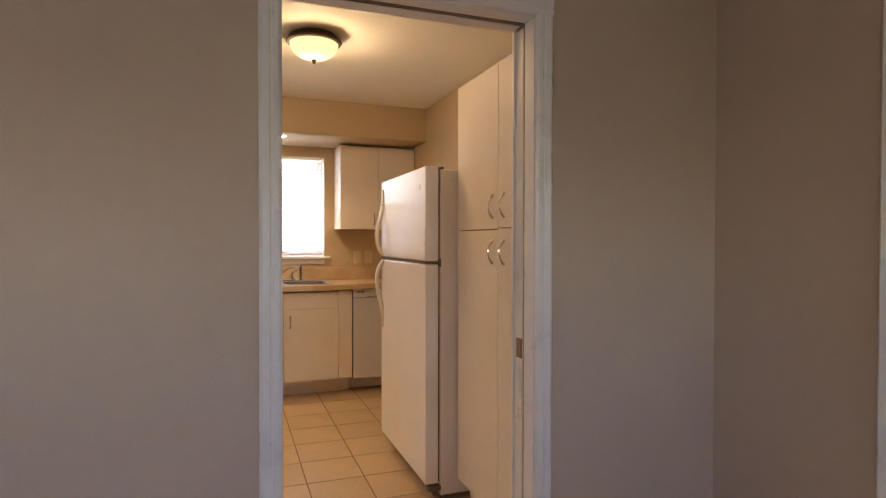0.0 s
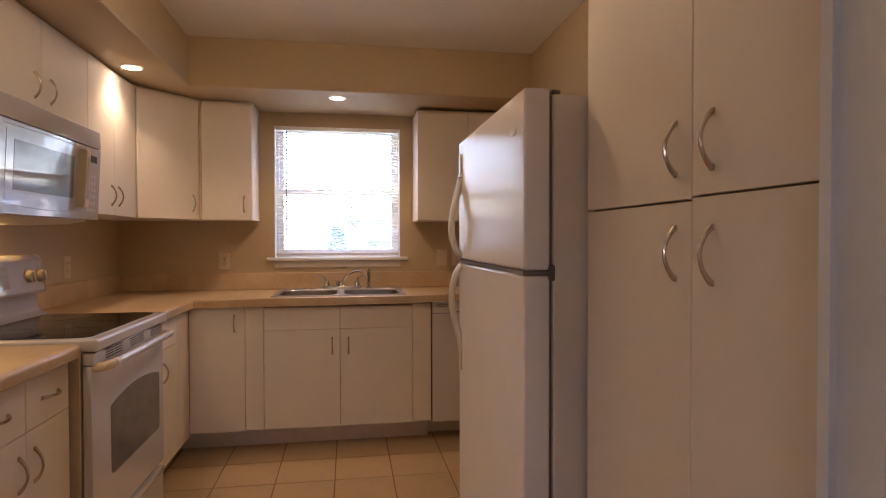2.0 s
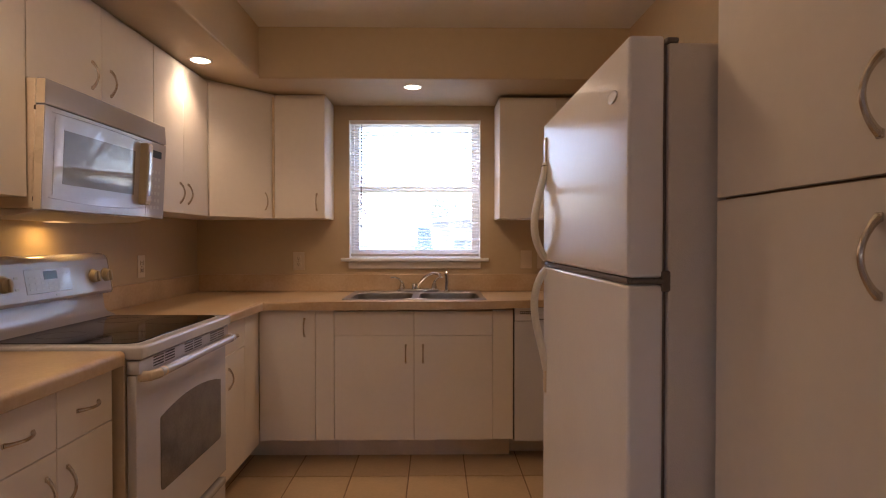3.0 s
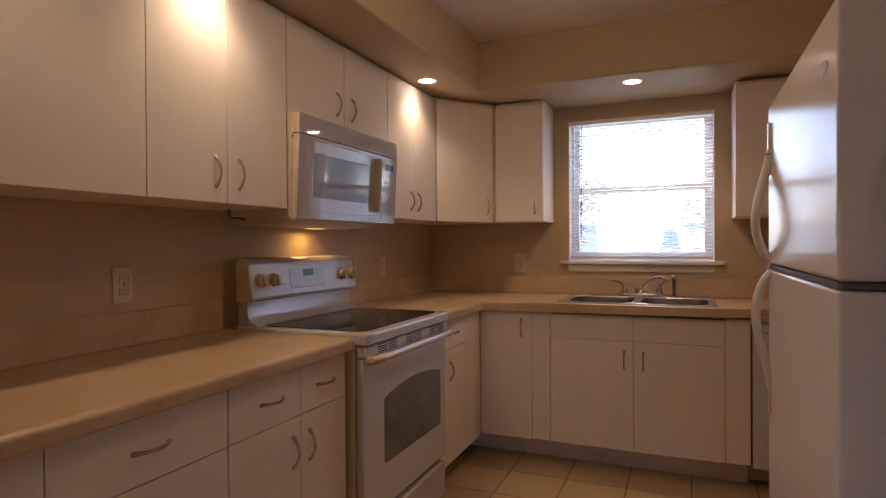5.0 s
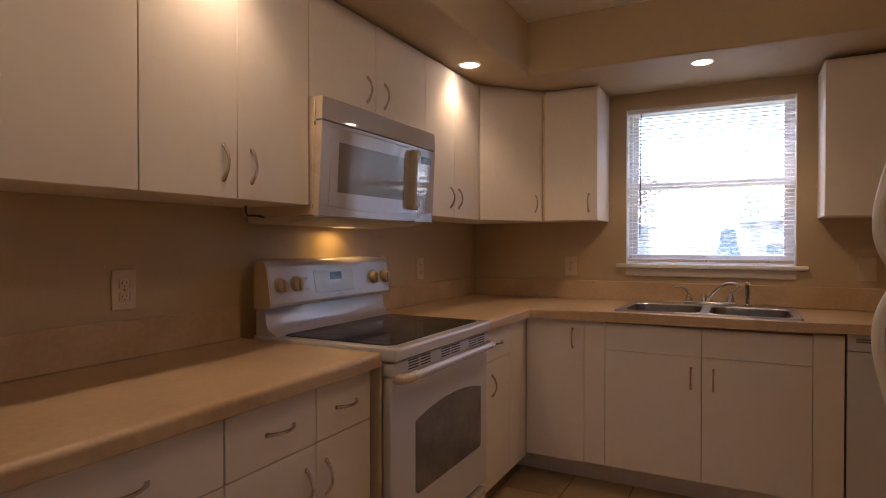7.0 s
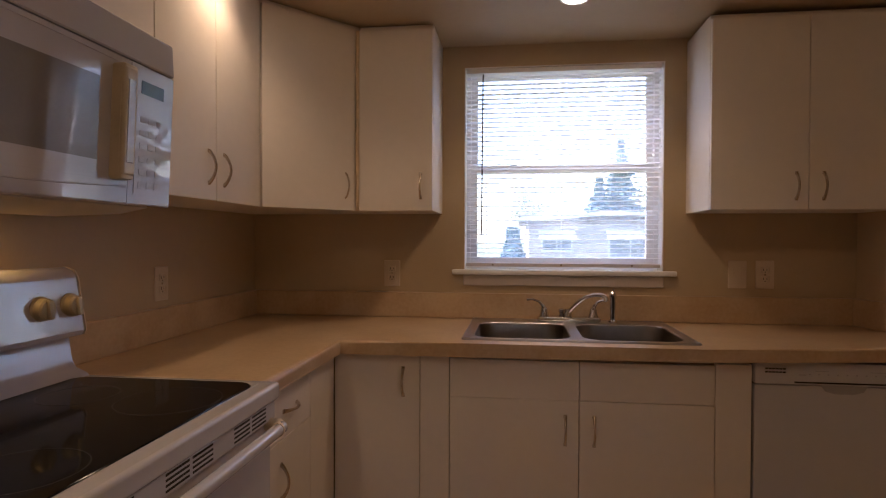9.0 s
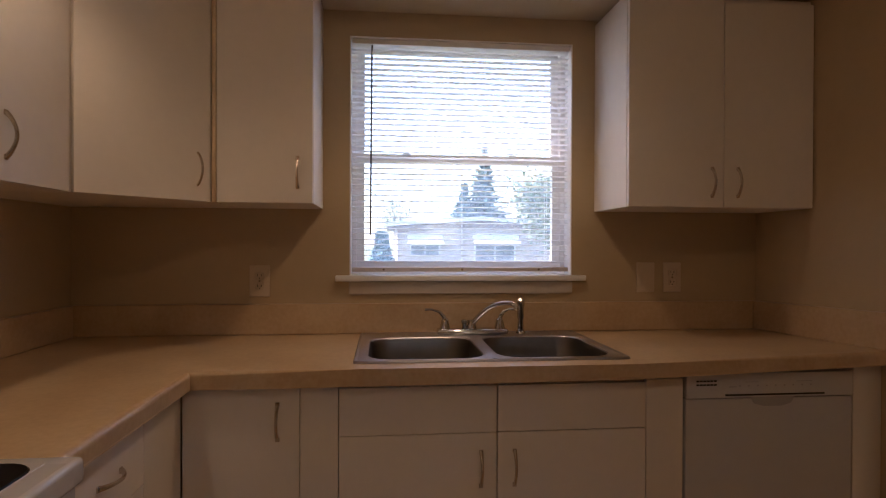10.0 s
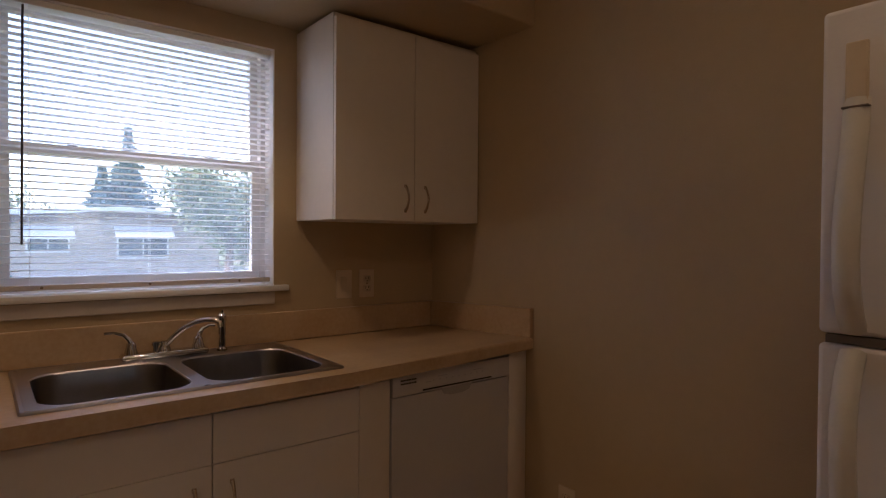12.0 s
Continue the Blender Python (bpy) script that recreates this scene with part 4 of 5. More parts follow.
    for rise, za in ((-0.012, z0 + 0.036), (0.004, zs - 0.016)):
        bm = bmesh.new()
        tube(bm, [(F - 0.003 + 0.003 * math.sin(math.pi * (u - y0) / (y1 - y0)), u, za + rise * math.sin(math.pi * k / 12)) for k in range(13) for u in [y0 + 0.03 + (ys - y0 - 0.045) * k / 12]], 0.0018, 6)
        part("door_bead", bm, M_GLOSS, door, "raised white bead across the door")
    bm = bmesh.new()
    hx = F + 0.002
    box(bm, (hx - 0.004, ys - 0.062, zs - 0.044), (hx + 0.028, ys - 0.02, zs - 0.022), 0.006, 2)
    box(bm, (hx - 0.004, ys - 0.062, z0 + 0.046), (hx + 0.028, ys - 0.02, z0 + 0.068), 0.006, 2)
    box(bm, (hx + 0.014, ys - 0.062, z0 + 0.054), (hx + 0.03, ys - 0.02, zs - 0.028), 0.006, 3)
    box(bm, (hx - 0.004, ys - 0.0625, z0 + 0.052), (hx + 0.022, ys - 0.0555, zs - 0.026), 0.002)
    grip = part("handle", bm, M_ALMOND, door, "yellowed almond plastic handle")
    bm = bmesh.new()
    box(bm, (hx + 0.0285, ys - 0.052, z0 + 0.082), (hx + 0.0315, ys - 0.030, zs - 0.056), 0.001)
    part("grip_inlay", bm, M_GLOSS, grip, "glossy white strip on the grip")
    bm = bmesh.new()
    on_front(bm, ys + 0.02, y1 - 0.022, z0 + 0.02, zs - 0.02, -0.001, 0.001, 3)
    part("keypad", bm, M_GLOSS, ctl, "off-white keypad")
    bm = bmesh.new()
    on_front(bm, ys + 0.035, y1 - 0.04, zs - 0.065, zs - 0.035, 0.0, 0.0016, 2)
    part("clock_display", bm, M_DISPLAY, ctl, "small dark clock display")
    bm = bmesh.new()
    for i in range(3):
        for j in range(6):
            on_front(bm, ys + 0.035 + 0.03 * i, ys + 0.053 + 0.03 * i, z0 + 0.035 + 0.03 * j, z0 + 0.048 + 0.03 * j, 0.0, 0.0016, 1)
    part("buttons", bm, M_GREY, ctl, "grey buttons with unreadable marks")
    for ob in m.children_recursive:          # the front leans out a little at the top
        for v in ob.data.vertices:
            x, z = v.co.x + m.location.x, v.co.z + m.location.z
            v.co.x += 0.05 * (z - 1.55) * min(1.0, max(0.0, (x - 0.415) / 0.02))


def cord():
    c = thing("power_lead", (WL + 0.11, -2.05, 1.35), "short dark power lead hanging below the wall cabinet beside the microwave", "cable")
    bm = bmesh.new()
    tube(bm, [(0.2, -2.1, 1.3855), (0.2, -2.1, 1.362), (0.2, -2.09, 1.352), (0.2, -2.06, 1.354), (0.2, -2.035, 1.352), (0.19, -2.005, 1.35)], 0.004, 8)
    part("lead", bm, M_WAND, c)


def refrigerator():
    y0, y1, F, B = -2.688, -1.821, 2.02, 2.099
    f = thing("refrigerator", (2.35, (y0 + y1) / 2, 0), "white top-freezer refrigerator with curved handles, beside the pantry", "refrigerator")
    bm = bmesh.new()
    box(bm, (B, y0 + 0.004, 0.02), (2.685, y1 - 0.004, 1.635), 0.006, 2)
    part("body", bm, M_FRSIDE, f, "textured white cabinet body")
    bm = bmesh.new()
    box(bm, (B - 0.0085, y0 + 0.012, 0.09), (B - 0.0005, y1 - 0.012, 1.632), 0.002)
    part("door_gasket", bm, M_GASKET, f, "dark rubber door gasket")
    for nm, z0, z1 in (("freezer_door", 1.182, 1.648), ("fridge_door", 0.085, 1.168)):
        bm = bmesh.new()
        box(bm, (F, y0, z0), (B - 0.009, y1, z1), 0.008, 3)
        d = part(nm, bm, M_FRIDGE, f)
        h0, h1 = (1.192, 1.515) if nm == "freezer_door" else (0.82, 1.158)
        bm = bmesh.new()
        hy = y1 - 0.045
        pts = []
        for k in range(21):
            s = k / 20
            bow = math.sin(math.pi * s ** 1.6) ** 0.75 if 0 < s < 1 else 0.0
            pts.append((F + 0.002 - 0.041 * bow, hy, h1 - (h1 - h0) * s if nm == "freezer_door" else h0 + (h1 - h0) * s))
        tube(bm, pts, 0.0125, 12)
        for v in bm.verts:
            v.co.y = hy + (v.co.y - hy) * 1.35
        part("handle", bm, M_PLASTIC, d, "curved off-white bow handle")
        if nm == "freezer_door":
            bm = bmesh.new()
            box(bm, (F - 0.007, hy - 0.014, 1.505), (F + 0.001, hy + 0.014, 1.595), 0.003, 2)
            part("handle_cap", bm, M_CREAM, d, "yellowed handle end strip")
            bm = bmesh.new()
            box(bm, (F - 0.0135, hy - 0.0165, 1.5015), (F + 0.001, hy + 0.0165, 1.5045), 0.001)
            part("handle_seam", bm, M_GASKET, d, "thin dark seam")
            bm = bmesh.new()
            lathe(bm, (F, -2.59, 1.552), [(0.03, 0.001), (0.03, -0.0015), (0.026, -0.0025), (0.004, -0.0025)], "x", 24)
            for v in bm.verts:
                v.co.z = 1.552 + (v.co.z - 1.552) * 0.42
            part("badge", bm, M_PLASTIC, d, "small oval pale badge")
        else:
            bm = bmesh.new()
            box(bm, (F - 0.006, hy - 0.014, 0.745), (F + 0.001, hy + 0.014, 0.825), 0.003, 2)
            part("handle_cap", bm, M_CREAM, d, "yellowed handle end strip")
    bm = bmesh.new()
    box(bm, (F + 0.002, y0 + 0.01, 1.169), (B - 0.02, y1 - 0.01, 1.181))
    part("door_gap_trim", bm, M_GASKET, f)
    bm = bmesh.new()
    box(bm, (F + 0.006, y0 - 0.002, 1.17), (B - 0.002, y0 + 0.03, 1.1795), 0.002)
    box(bm, (B - 0.014, y0 - 0.002, 1.155), (B + 0.004, y0 + 0.01, 1.196), 0.003)
    part("middle_hinge", bm, M_GASKET, f, "dark centre hinge")
    bm = bmesh.new()
    box(bm, (B - 0.004, y0 + 0.006, 1.6355), (B + 0.022, y0 + 0.03, 1.647), 0.005, 2)
    part("top_hinge", bm, M_GASKET, f, "dark top hinge cover")
    bm = bmesh.new()
    box(bm, (B - 0.03, y0 + 0.02, 0.018), (B - 0.001, y1 - 0.02, 0.08), 0.003)
    part("toe_grille", bm, M_GASKET, f, "dark toe grille")
    bm = bmesh.new()
    box(bm, (F + 0.02, y0 + 0.002, 0.045), (B + 0.01, y0 + 0.04, 0.075), 0.006)
    part("bottom_hinge", bm, M_GASKET, f, "dark bottom hinge")
    for x in (B + 0.05, 2.6):
        for y in (y0 + 0.06, y1 - 0.06):
            bm = bmesh.new()
            lathe(bm, (x, y, 0), [(0.02, 0.0), (0.02, 0.012), (0.009, 0.014), (0.009, 0.022)], n=12)
            part("foot", bm, M_DARK, f)


def corner_kick():
    bm = bmesh.new()
    box(bm, (0.54, -0.436, 0.0005), (0.678, -0.425, 0.142))
    structure("baseboard", bm, M_KICK, "cream toe board in the cabinet corner")


def dishwasher():
    x0, x1 = 2.084, 2.617
    d = thing("dishwasher", ((x0 + x1) / 2, -0.3, 0), "white built-in dishwasher under the worktop", "dishwasher")
    F = 0.605
    bm = bmesh.new()
    mbox(bm, BACK, x0 + 0.002, x1 - 0.002, 0.03, F - 0.03, 0.134, 0.872)
    part("tub", bm, M_GASKET, d)
    bm = bmesh.new()
    mbox(bm, BACK, x0 + 0.004, x1 - 0.003, F - 0.03, F - 0.001, 0.135, 0.8035, 0.003, 2)
    door = part("door", bm, M_APPL, d)
    bm = bmesh.new()
    mbox(bm, BACK, x0 + 0.004, x1 - 0.003, F - 0.03, F + 0.003, 0.807, 0.879, 0.003, 2)
    cp = part("control_panel", bm, M_APPL, d)
    bm = bmesh.new()
    mbox(bm, BACK, 2.207, 2.52, F + 0.0032, F + 0.0045, 0.813, 0.818)
    for r in range(2):
        for k in range(6):
            mbox(bm, BACK, 2.118 + 0.0108 * k, 2.1265 + 0.0108 * k, F + 0.002, F + 0.0036, 0.844 + 0.011 * r, 0.849 + 0.011 * r)
    part("vent_slots", bm, M_DARK, cp, "dark slots")
    # flat plate; its grey stands for the shade inside the recess
    bm = bmesh.new()
    pts = [(2.285, 0.8115), (2.43, 0.8115), (2.415, 0.788), (2.385, 0.780), (2.33, 0.780), (2.30, 0.788)]
    extrude_profile(bm, pts, lambda u, a, b: (a, -(F + u), b), -0.0012, 0.0006)
    part("finger_recess", bm, M_GREY, door, "flat grey plate for the shaded finger recess")
    bm = bmesh.new()
    for k in range(9):
        mbox(bm, BACK, 2.25 + 0.028 * k, 2.255 + 0.028 * k, F + 0.0028, F + 0.0036, 0.840, 0.844)
    mbox(bm, BACK, 2.22, 2.242, F + 0.0028, F + 0.0036, 0.838, 0.841)
    mbox(bm, BACK, 2.27, 2.31, F + 0.0028, F + 0.0036, 0.852, 0.854)
    mbox(bm, BACK, 2.43, 2.48, F + 0.0028, F + 0.0036, 0.852, 0.854)
    part("printed_marks", bm, M_GREY, cp, "unreadable grey printed marks")["kind"] = "stuff"
    bm = bmesh.new()
    mbox(bm, BACK, x0 + 0.004, x1 - 0.003, 0.1, 0.40, 0.005, 0.13, 0.002)
    part("kick_plate", bm, M_FRSIDE, d)
    e = thing("end_panel", (2.66, -0.3, 0), "white laminate end panel beside the dishwasher", "cabinet panel")
    bm = bmesh.new()
    mbox(bm, BACK, x1 + 0.003, WR - 0.002, 0.002, F - 0.004, 0.0, 0.892, 0.001)
    part("panel", bm, M_CAB, e)


# ---- small fixtures ----
def plate(name, M, u, z, label, switch=False):
    o = thing(name, M(u, 0, z), label, "outlet" if not switch else "switch")
    w, h = 0.037, 0.059
    bm = bmesh.new()
    mbox(bm, M, u - w, u + w, 0.0003, 0.006, z - h, z + h, 0.003, 2)
    p = part("cover_plate", bm, M_OUTLET, o)
    if switch:
        bm = bmesh.new()
        mbox(bm, M, u - 0.016, u + 0.016, 0.0055, 0.0085, z - 0.033, z + 0.033, 0.002)
        part("rocker", bm, M_OUTLET, o)
        return
    for dz in (-0.0195, 0.0195):
        bm = bmesh.new()
        mbox(bm, M, u - 0.0165, u + 0.0165, 0.0055, 0.0078, z + dz - 0.0135, z + dz + 0.0135, 0.004, 2)
        s = part("socket", bm, M_OUTLET, o)
        bm = bmesh.new()
        for du, hh in ((-0.0065, 0.0045), (0.0065, 0.0035)):
            mbox(bm, M, u + du - 0.0012, u + du + 0.0012, 0.0074, 0.0082, z + dz + 0.002 - hh, z + dz + 0.002 + hh)
        mbox(bm, M, u - 0.002, u + 0.002, 0.0074, 0.0082, z + dz - 0.0105, z + dz - 0.0065)
        part("slots", bm, M_DARK, s)
    bm = bmesh.new()
    mbox(bm, M, u - 0.003, u + 0.003, 0.0055, 0.0068, z - 0.003, z + 0.003, 0.001)
    part("screw", bm, M_NICKEL, o)


def fixtures():
    plate("wall_outlet", LEFT, -2.466, 1.121, "almond duplex outlet on the wall above the worktop")
    plate("wall_outlet", LEFT, -0.726, 1.115, "almond duplex outlet near the corner, beside the range")
    plate("wall_outlet", BACK, 0.753, 1.117, "almond duplex outlet below the narrow wall cabinet")
    plate("wall_switch", BACK, 2.246, 1.127, "almond rocker switch beside the outlet", True)
    plate("wall_outlet", BACK, 2.356, 1.127, "almond duplex outlet beside the rocker switch")
    plate("wall_outlet", RIGHT, -0.806, 0.365, "low almond duplex outlet on the bare wall")
    for cx, cy in CANS:
        c = thing("recessed_light", (cx, cy, SOFFIT), "lit white recessed ceiling light in the soffit", "ceiling light", "recessed lights")
        bm = bmesh.new()
        lathe(bm, (cx, cy, SOFFIT), [(0.054, -0.0005), (0.052, -0.005), (0.044, -0.006), (0.042, -0.002)], n=32)
        bmesh.ops.delete(bm, geom=[q for q in bm.faces if len(q.verts) > 4], context="FACES_ONLY")
        part("trim_ring", bm, M_TRIM, c)
        bm = bmesh.new()
        lathe(bm, (cx, cy, SOFFIT), [(0.042, -0.001), (0.042, -0.003), (0.03, -0.005), (0.01, -0.006)], n=32)
        part("bulb_face", bm, M_CANGLOW, c, "glowing lamp face")
    cx, cy = 1.567, -2.11
    d = thing("flush_ceiling_light", (cx, cy, CEIL), "bronze flush ceiling light with a glowing glass bowl", "ceiling light")
    bm = bmesh.new()
    lathe(bm, (cx, cy, CEIL), [(0.11, -0.001), (0.125, -0.01), (0.145, -0.03), (0.152, -0.042), (0.146, -0.05), (0.132, -0.052)], n=40)
    part("ring", bm, M_BRONZE, d, "dark bronze ring")
    bm = bmesh.new()
    lathe(bm, (cx, cy, CEIL), [(0.131, -0.048)] + [(0.131 * math.cos(a), -0.05 - 0.09 * math.sin(a)) for a in [radians(8 * k) for k in range(1, 11)]], n=40)
    bowl = part("glass_bowl", bm, M_DOMEGLOW, d, "glowing alabaster glass bowl")
    bowl.visible_shadow = False
    bm = bmesh.new()
    lathe(bm, (cx, cy, CEIL - 0.14), [(0.012, 0.004), (0.014, -0.002), (0.008, -0.008), (0.01, -0.014), (0.004, -0.02)], n=16)
    part("finial", bm, M_BRONZE, d, "bronze finial")


# ---- outside the window ----
def outside():
    M_GRASS = material("lawn", (0.10, 0.12, 0.05), 0.9, vary=0.4, scale=2)
    M_ROAD = material("asphalt", (0.07, 0.07, 0.07), 0.9, vary=0.2, scale=4)
    M_STUC = material("house_stucco", (0.42, 0.35, 0.30), 0.85, vary=0.06, scale=1)
    M_ROOF = material("roof_shingle", (0.20, 0.16, 0.14), 0.9, vary=0.2, scale=3)
    M_GABLE = material("gable_shade_brown", (0.24, 0.16, 0.13), 0.8, vary=0.15, scale=2)
    M_FASC = material("fascia_paint", (0.75, 0.76, 0.78), 0.5)
    M_WIN = material("far_window_glass", (0.05, 0.07, 0.09), 0.08)
    M_NEED = material("spruce_needles", (0.075, 0.15, 0.165), 0.8, vary=0.4, scale=5)
    M_LEAF = material("leaf", (0.11, 0.15, 0.075), 0.7, vary=0.4, scale=5)
    M_RED = material("autumn_leaf", (0.22, 0.11, 0.09), 0.7, vary=0.4, scale=5)
    M_BARK = material("bark", (0.12, 0.085, 0.06), 0.9, vary=0.3, scale=8)
    G = -0.35
    bm = bmesh.new()
    box(bm, (-400, -400, G - 0.2), (400, 600, G))
    structure("ground", bm, M_GRASS, "mown lawn")
    bm = bmesh.new()
    box(bm, (-200, 11, G + 0.001), (200, 17.5, G + 0.006))
    structure("road", bm, M_ROAD, "asphalt street")
    for y0, y1 in ((10.8, 11), (17.5, 17.7)):
        bm = bmesh.new()
        box(bm, (-200, y0, G - 0.05), (200, y1, G + 0.12), 0.02)
        structure("kerb", bm, M_STUC, "concrete kerb")

    def house(x0, x1, y0, y1, eave, ridge, wins):
        h = thing("neighbour_house", ((x0 + x1) / 2, (y0 + y1) / 2, G), "pale single-storey house with a low gable roof and awnings", "house")
        bm = bmesh.new()
        xm = (x0 + x1) / 2
        extrude_profile(bm, [(x0, G), (x1, G), (x1, eave), (xm, ridge), (x0, eave)], lambda u, a, b: (a, u, b), y0, y1)
        wall = part("wall", bm, M_STUC, h)
        bm = bmesh.new()
        for sx, ex in ((x0 - 0.5, xm), (x1 + 0.5, xm)):
            k = (ridge - eave) / (xm - x0)
            ze = eave - 0.5 * k
            extrude_profile(bm, [(sx, ze), (ex, ridge), (ex, ridge + 0.16), (sx, ze + 0.16)], lambda u, a, b: (a, u, b), y0 - 0.5, y1 + 0.5)
        part("roof", bm, M_ROOF, h)
        bm = bmesh.new()
        for sx, ex in ((x0 - 0.52, xm), (x1 + 0.52, xm)):
            extrude_profile(bm, [(sx, ze + 0.0), (ex, ridge), (ex, ridge + 0.2), (sx, ze + 0.2)], lambda u, a, b: (a, u, b), y0 - 0.56, y0 - 0.51)
        part("fascia", bm, M_FASC, h, "white fascia boards")
        # brown strips below the fascia: the roof overhang's shade put into colour
        bm = bmesh.new()
        for sx, ex in ((x0, xm), (x1, xm)):
            extrude_profile(bm, [(sx, eave - 0.34), (ex, ridge - 0.34), (ex, ridge - 0.02), (sx, eave - 0.02)], lambda u, a, b: (a, u, b), y0 - 0.07, y0 - 0.004)
        part("gable_panel", bm, M_GABLE, h, "brown band painted for the overhang's shade on the gable")
        for a, b, lo, hi, awn in wins:
            bm = bmesh.new()
            slab(bm, [a - 0.07, a, (a + b) / 2 - 0.025, (a + b) / 2 + 0.025, b, b + 0.07], [lo - 0.07, lo, hi, hi + 0.07], lambda i, j: not (j == 1 and i in (1, 3)), lambda u, v, t: (u, t, v), y0 - 0.06, y0 - 0.001)
            w = part("window", bm, M_FASC, h)
            bm = bmesh.new()
            box(bm, (a, y0 - 0.03, lo), (b, y0 - 0.01, hi))
            part("pane", bm, M_WIN, w)
            if awn:
                bm = bmesh.new()
                extrude_profile(bm, [(y0 - 0.002, hi + 0.35), (y0 - 0.75, hi - 0.12), (y0 - 0.75, hi - 0.2), (y0 - 0.002, hi + 0.28)], lambda u, p, q: (u, p, q), a - 0.2, b + 0.2)
                part("awning", bm, M_FASC, h, "white metal awning")
    house(1.9, 10.3, 27, 38, 2.22, 2.5, [(2.6, 4.0, 0.75, 1.45, True), (5.9, 7.9, 0.45, 1.5, True)])
    house(-13.5, -4.5, 30, 41, 2.3, 2.7, [(-12, -10.2, 0.6, 1.6, False), (-8.2, -6.4, 0.6, 1.6, True)])
    house(15.5, 24, 29, 40, 2.4, 2.75, [(17, 18.6, 0.6, 1.6, True)])

    def conifer(x, y, h, w, seed):
        rng = random.Random(seed)
        t = thing("spruce_tree", (x, y, G), "dark blue-green spruce standing behind the house", "tree", "spruces")
        bm = bmesh.new()
        tube(bm, [(x, y, G), (x + 0.05, y, G + h * 0.5), (x, y, G + h * 0.97)], [w * 0.07, w * 0.045, 0.02], 8)
        part("trunk", bm, M_BARK, t)
        vs, fs = [], []
        zc = G + h * 0.08
        while zc < G + h:
            f = 1 - (zc - G) / h
            rad = w * 0.5 * f ** 1.25
            for k in range(int(9 + 16 * f)):
                a = rng.uniform(0, 6.283)
                ln = rad * rng.uniform(0.6, 1.12)
                for s in range(int(7 + 18 * f)):
                    q = (s + 0.5) / int(7 + 18 * f)
                    d = ln * q
                    c = Vector((x + math.cos(a) * d, y + math.sin(a) * d, zc - d * 0.22 + 0.12 * ln * q * q + rng.uniform(-0.06, 0.06)))
                    r = 0.22 + 0.12 * (1 - q)
                    for _ in range(3):
                        p = [c + Vector((rng.uniform(-r, r), rng.uniform(-r, r), rng.uniform(-r, r * 0.5))) for _ in range(3)]
                        n = len(vs)
                        vs += [tuple(v) for v in p]
                        fs.append((n, n + 1, n + 2))
            zc += h * 0.042
        me = bpy.data.meshes.new("crown")
        me.from_pydata([(a - x, b - y, c - G) for a, b, c in vs], [], fs)
        me.materials.append(M_NEED)
        new("crown", me).parent = t

    def leafy(x, y, h, w, seed, mat, label, n=2600):
        rng = random.Random(seed)
        t = thing("broadleaf_tree", (x, y, G), label, "tree")
        bm = bmesh.new()
        tube(bm, [(x, y, G), (x + 0.1, y, G + h * 0.3), (x, y + 0.1, G + h * 0.62)], [w * 0.05, w * 0.035, w * 0.015], 8)
        tips = []
        for k in range(9):
            a = k * 2.4
            e = Vector((x + math.cos(a) * w * rng.uniform(0.2, 0.4), y + math.sin(a) * w * rng.uniform(0.2, 0.4), G + h * rng.uniform(0.32, 0.88)))
            s = Vector((x, y, G + h * rng.uniform(0.28, 0.5)))
            tube(bm, [s, (s + e) / 2 + Vector((0, 0, 0.1)), e], [w * 0.02, w * 0.014, w * 0.006], 6)
            tips.append(e)
        part("trunk", bm, M_BARK, t)
        vs, fs = [], []
        for _ in range(n):
            e = rng.choice(tips)
            c = e + Vector((rng.gauss(0, w * 0.12), rng.gauss(0, w * 0.12), rng.gauss(0, h * 0.1)))
            r = 0.08 + w * 0.009
            p = [c + Vector((rng.uniform(-r, r), rng.uniform(-r, r), rng.uniform(-r, r))) for _ in range(3)]
            k = len(vs)
            vs += [tuple(v) for v in p]
            fs.append((k, k + 1, k + 2))
        me = bpy.data.meshes.new("crown")
        me.from_pydata([(a - x, b - y, c - G) for a, b, c in vs], [], fs)
        me.materials.append(mat)
        new("crown", me).parent = t
    conifer(9.0, 42, 9.4, 8.6, 1)
    conifer(7.3, 41, 6.4, 6.0, 2)
    conifer(1.15, 21.5, 2.1, 1.7, 3)
    leafy(8.9, 21.5, 4.5, 4.2, 4, M_LEAF, "green broadleaf tree before the house", 15000)
    leafy(10.9, 23, 3.2, 2.6, 7, M_LEAF, "low green broadleaf tree before the house", 9000)
    leafy(-3.6, 24, 5.2, 4.0, 5, M_RED, "thinning red-leaved tree by the street", 1800)
    leafy(-8.5, 26, 5.8, 4.6, 6, M_LEAF, "tall green broadleaf tree by the street")
    leafy(2.6, 46, 6.5, 6.0, 8, M_LEAF, "distant green broadleaf tree behind the house")
    leafy(15.5, 21, 8.5, 7.5, 10, M_LEAF, "tall green broadleaf tree beside the neighbour house", 14000)
    leafy(-17, 38, 8, 7, 9, M_LEAF, "distant green broadleaf tree")


shell()
door_case()
window()
blind()
cabinets()
worktop()
sink()
tap()
range_cooker()
microwave()
cord()
refrigerator()
dishwasher()
corner_kick()
fixtures()
outside()


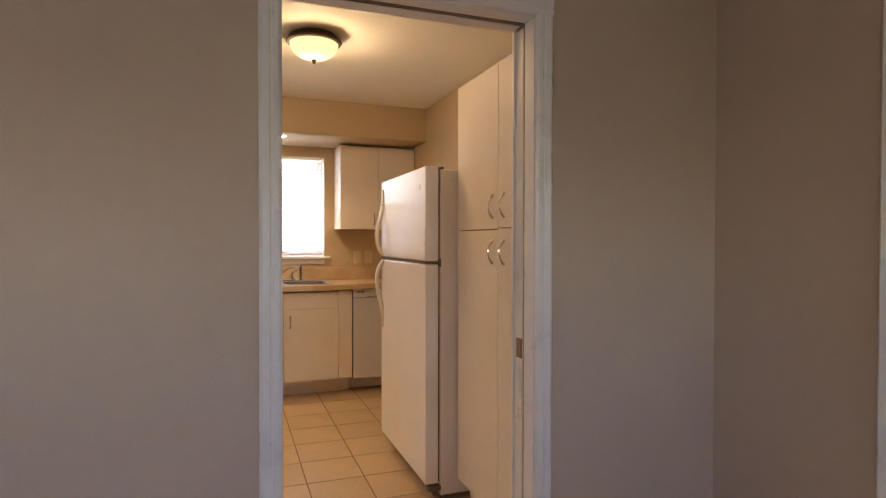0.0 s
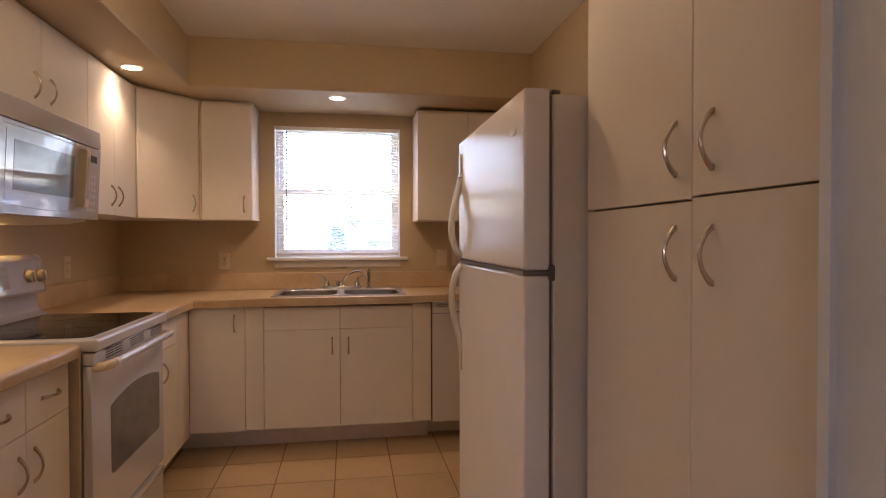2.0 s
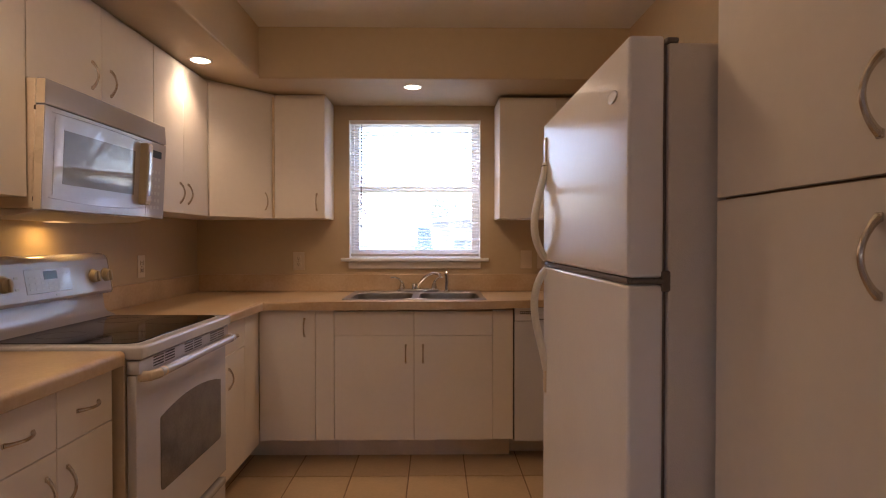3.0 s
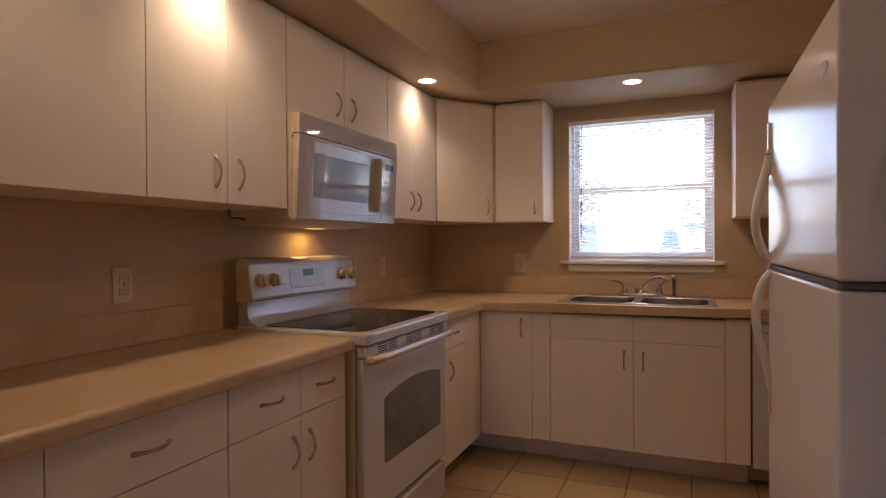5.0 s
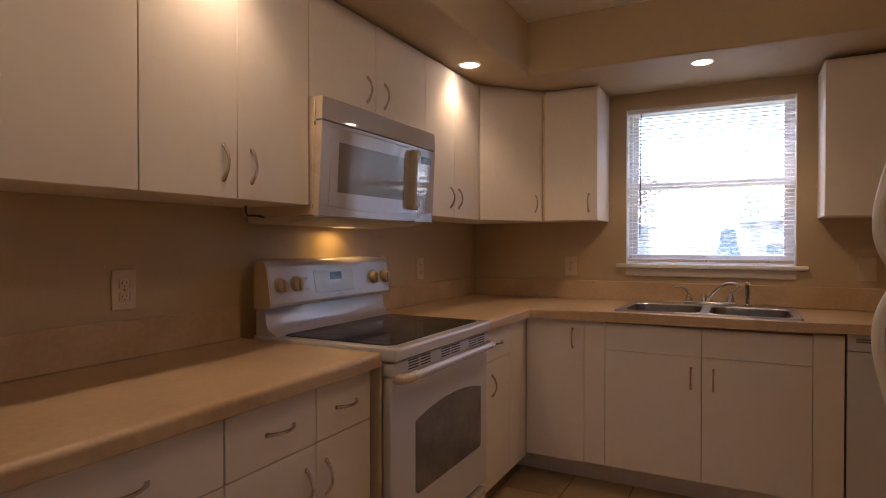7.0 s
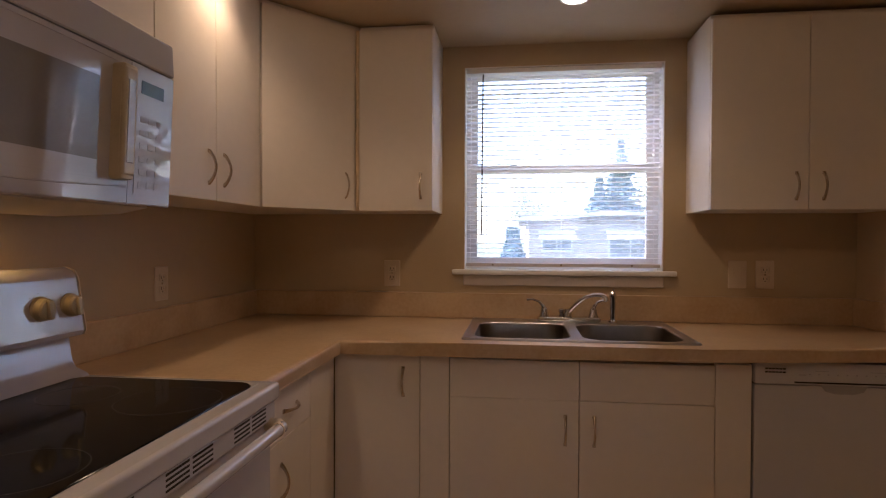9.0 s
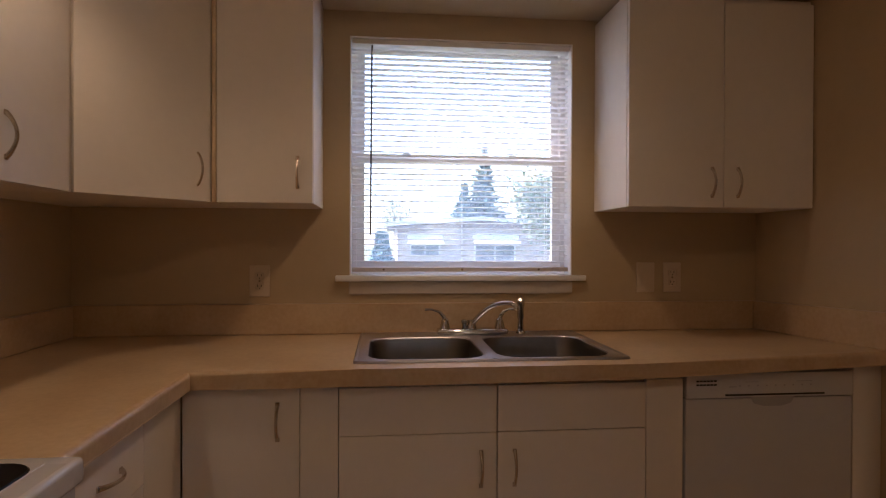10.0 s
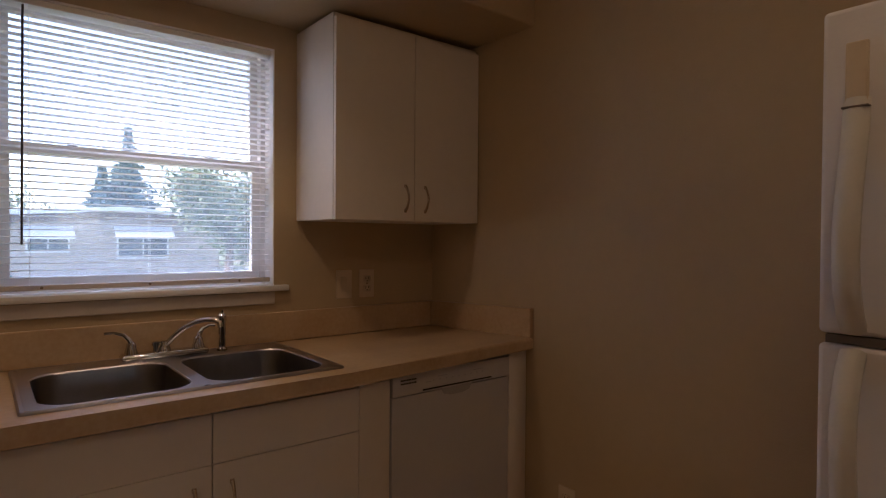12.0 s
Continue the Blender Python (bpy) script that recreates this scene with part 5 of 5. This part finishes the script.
# ---- floor tiles, each a piece ----
def tiles():
    bm = bmesh.new()
    box(bm, (WL - 0.15, -3.80, -0.1), (WR + 0.15, 0.0, -0.0035))
    floor = structure("floor", bm, M_GROUT, "beige ceramic tile floor with dark grout")
    rng = random.Random(9)
    P, J = 0.305, 0.0033
    bm = bmesh.new()
    box(bm, (J, J, -0.012), (P - J, P - J, 0), 0.0016)
    me = finish("tile", bm, M_TILE)
    for i in range(-5, 5):
        for j in range(-1, 13):
            x, y = 1.506 + P * i, -0.74 - P * j
            if x + P < WL or x > WR or y < -3.80 or y + P > 0.02:
                continue
            o = new("tile", me)
            o.location = (x, y, rng.uniform(-0.0004, 0.0))
            o.parent = floor


tiles()
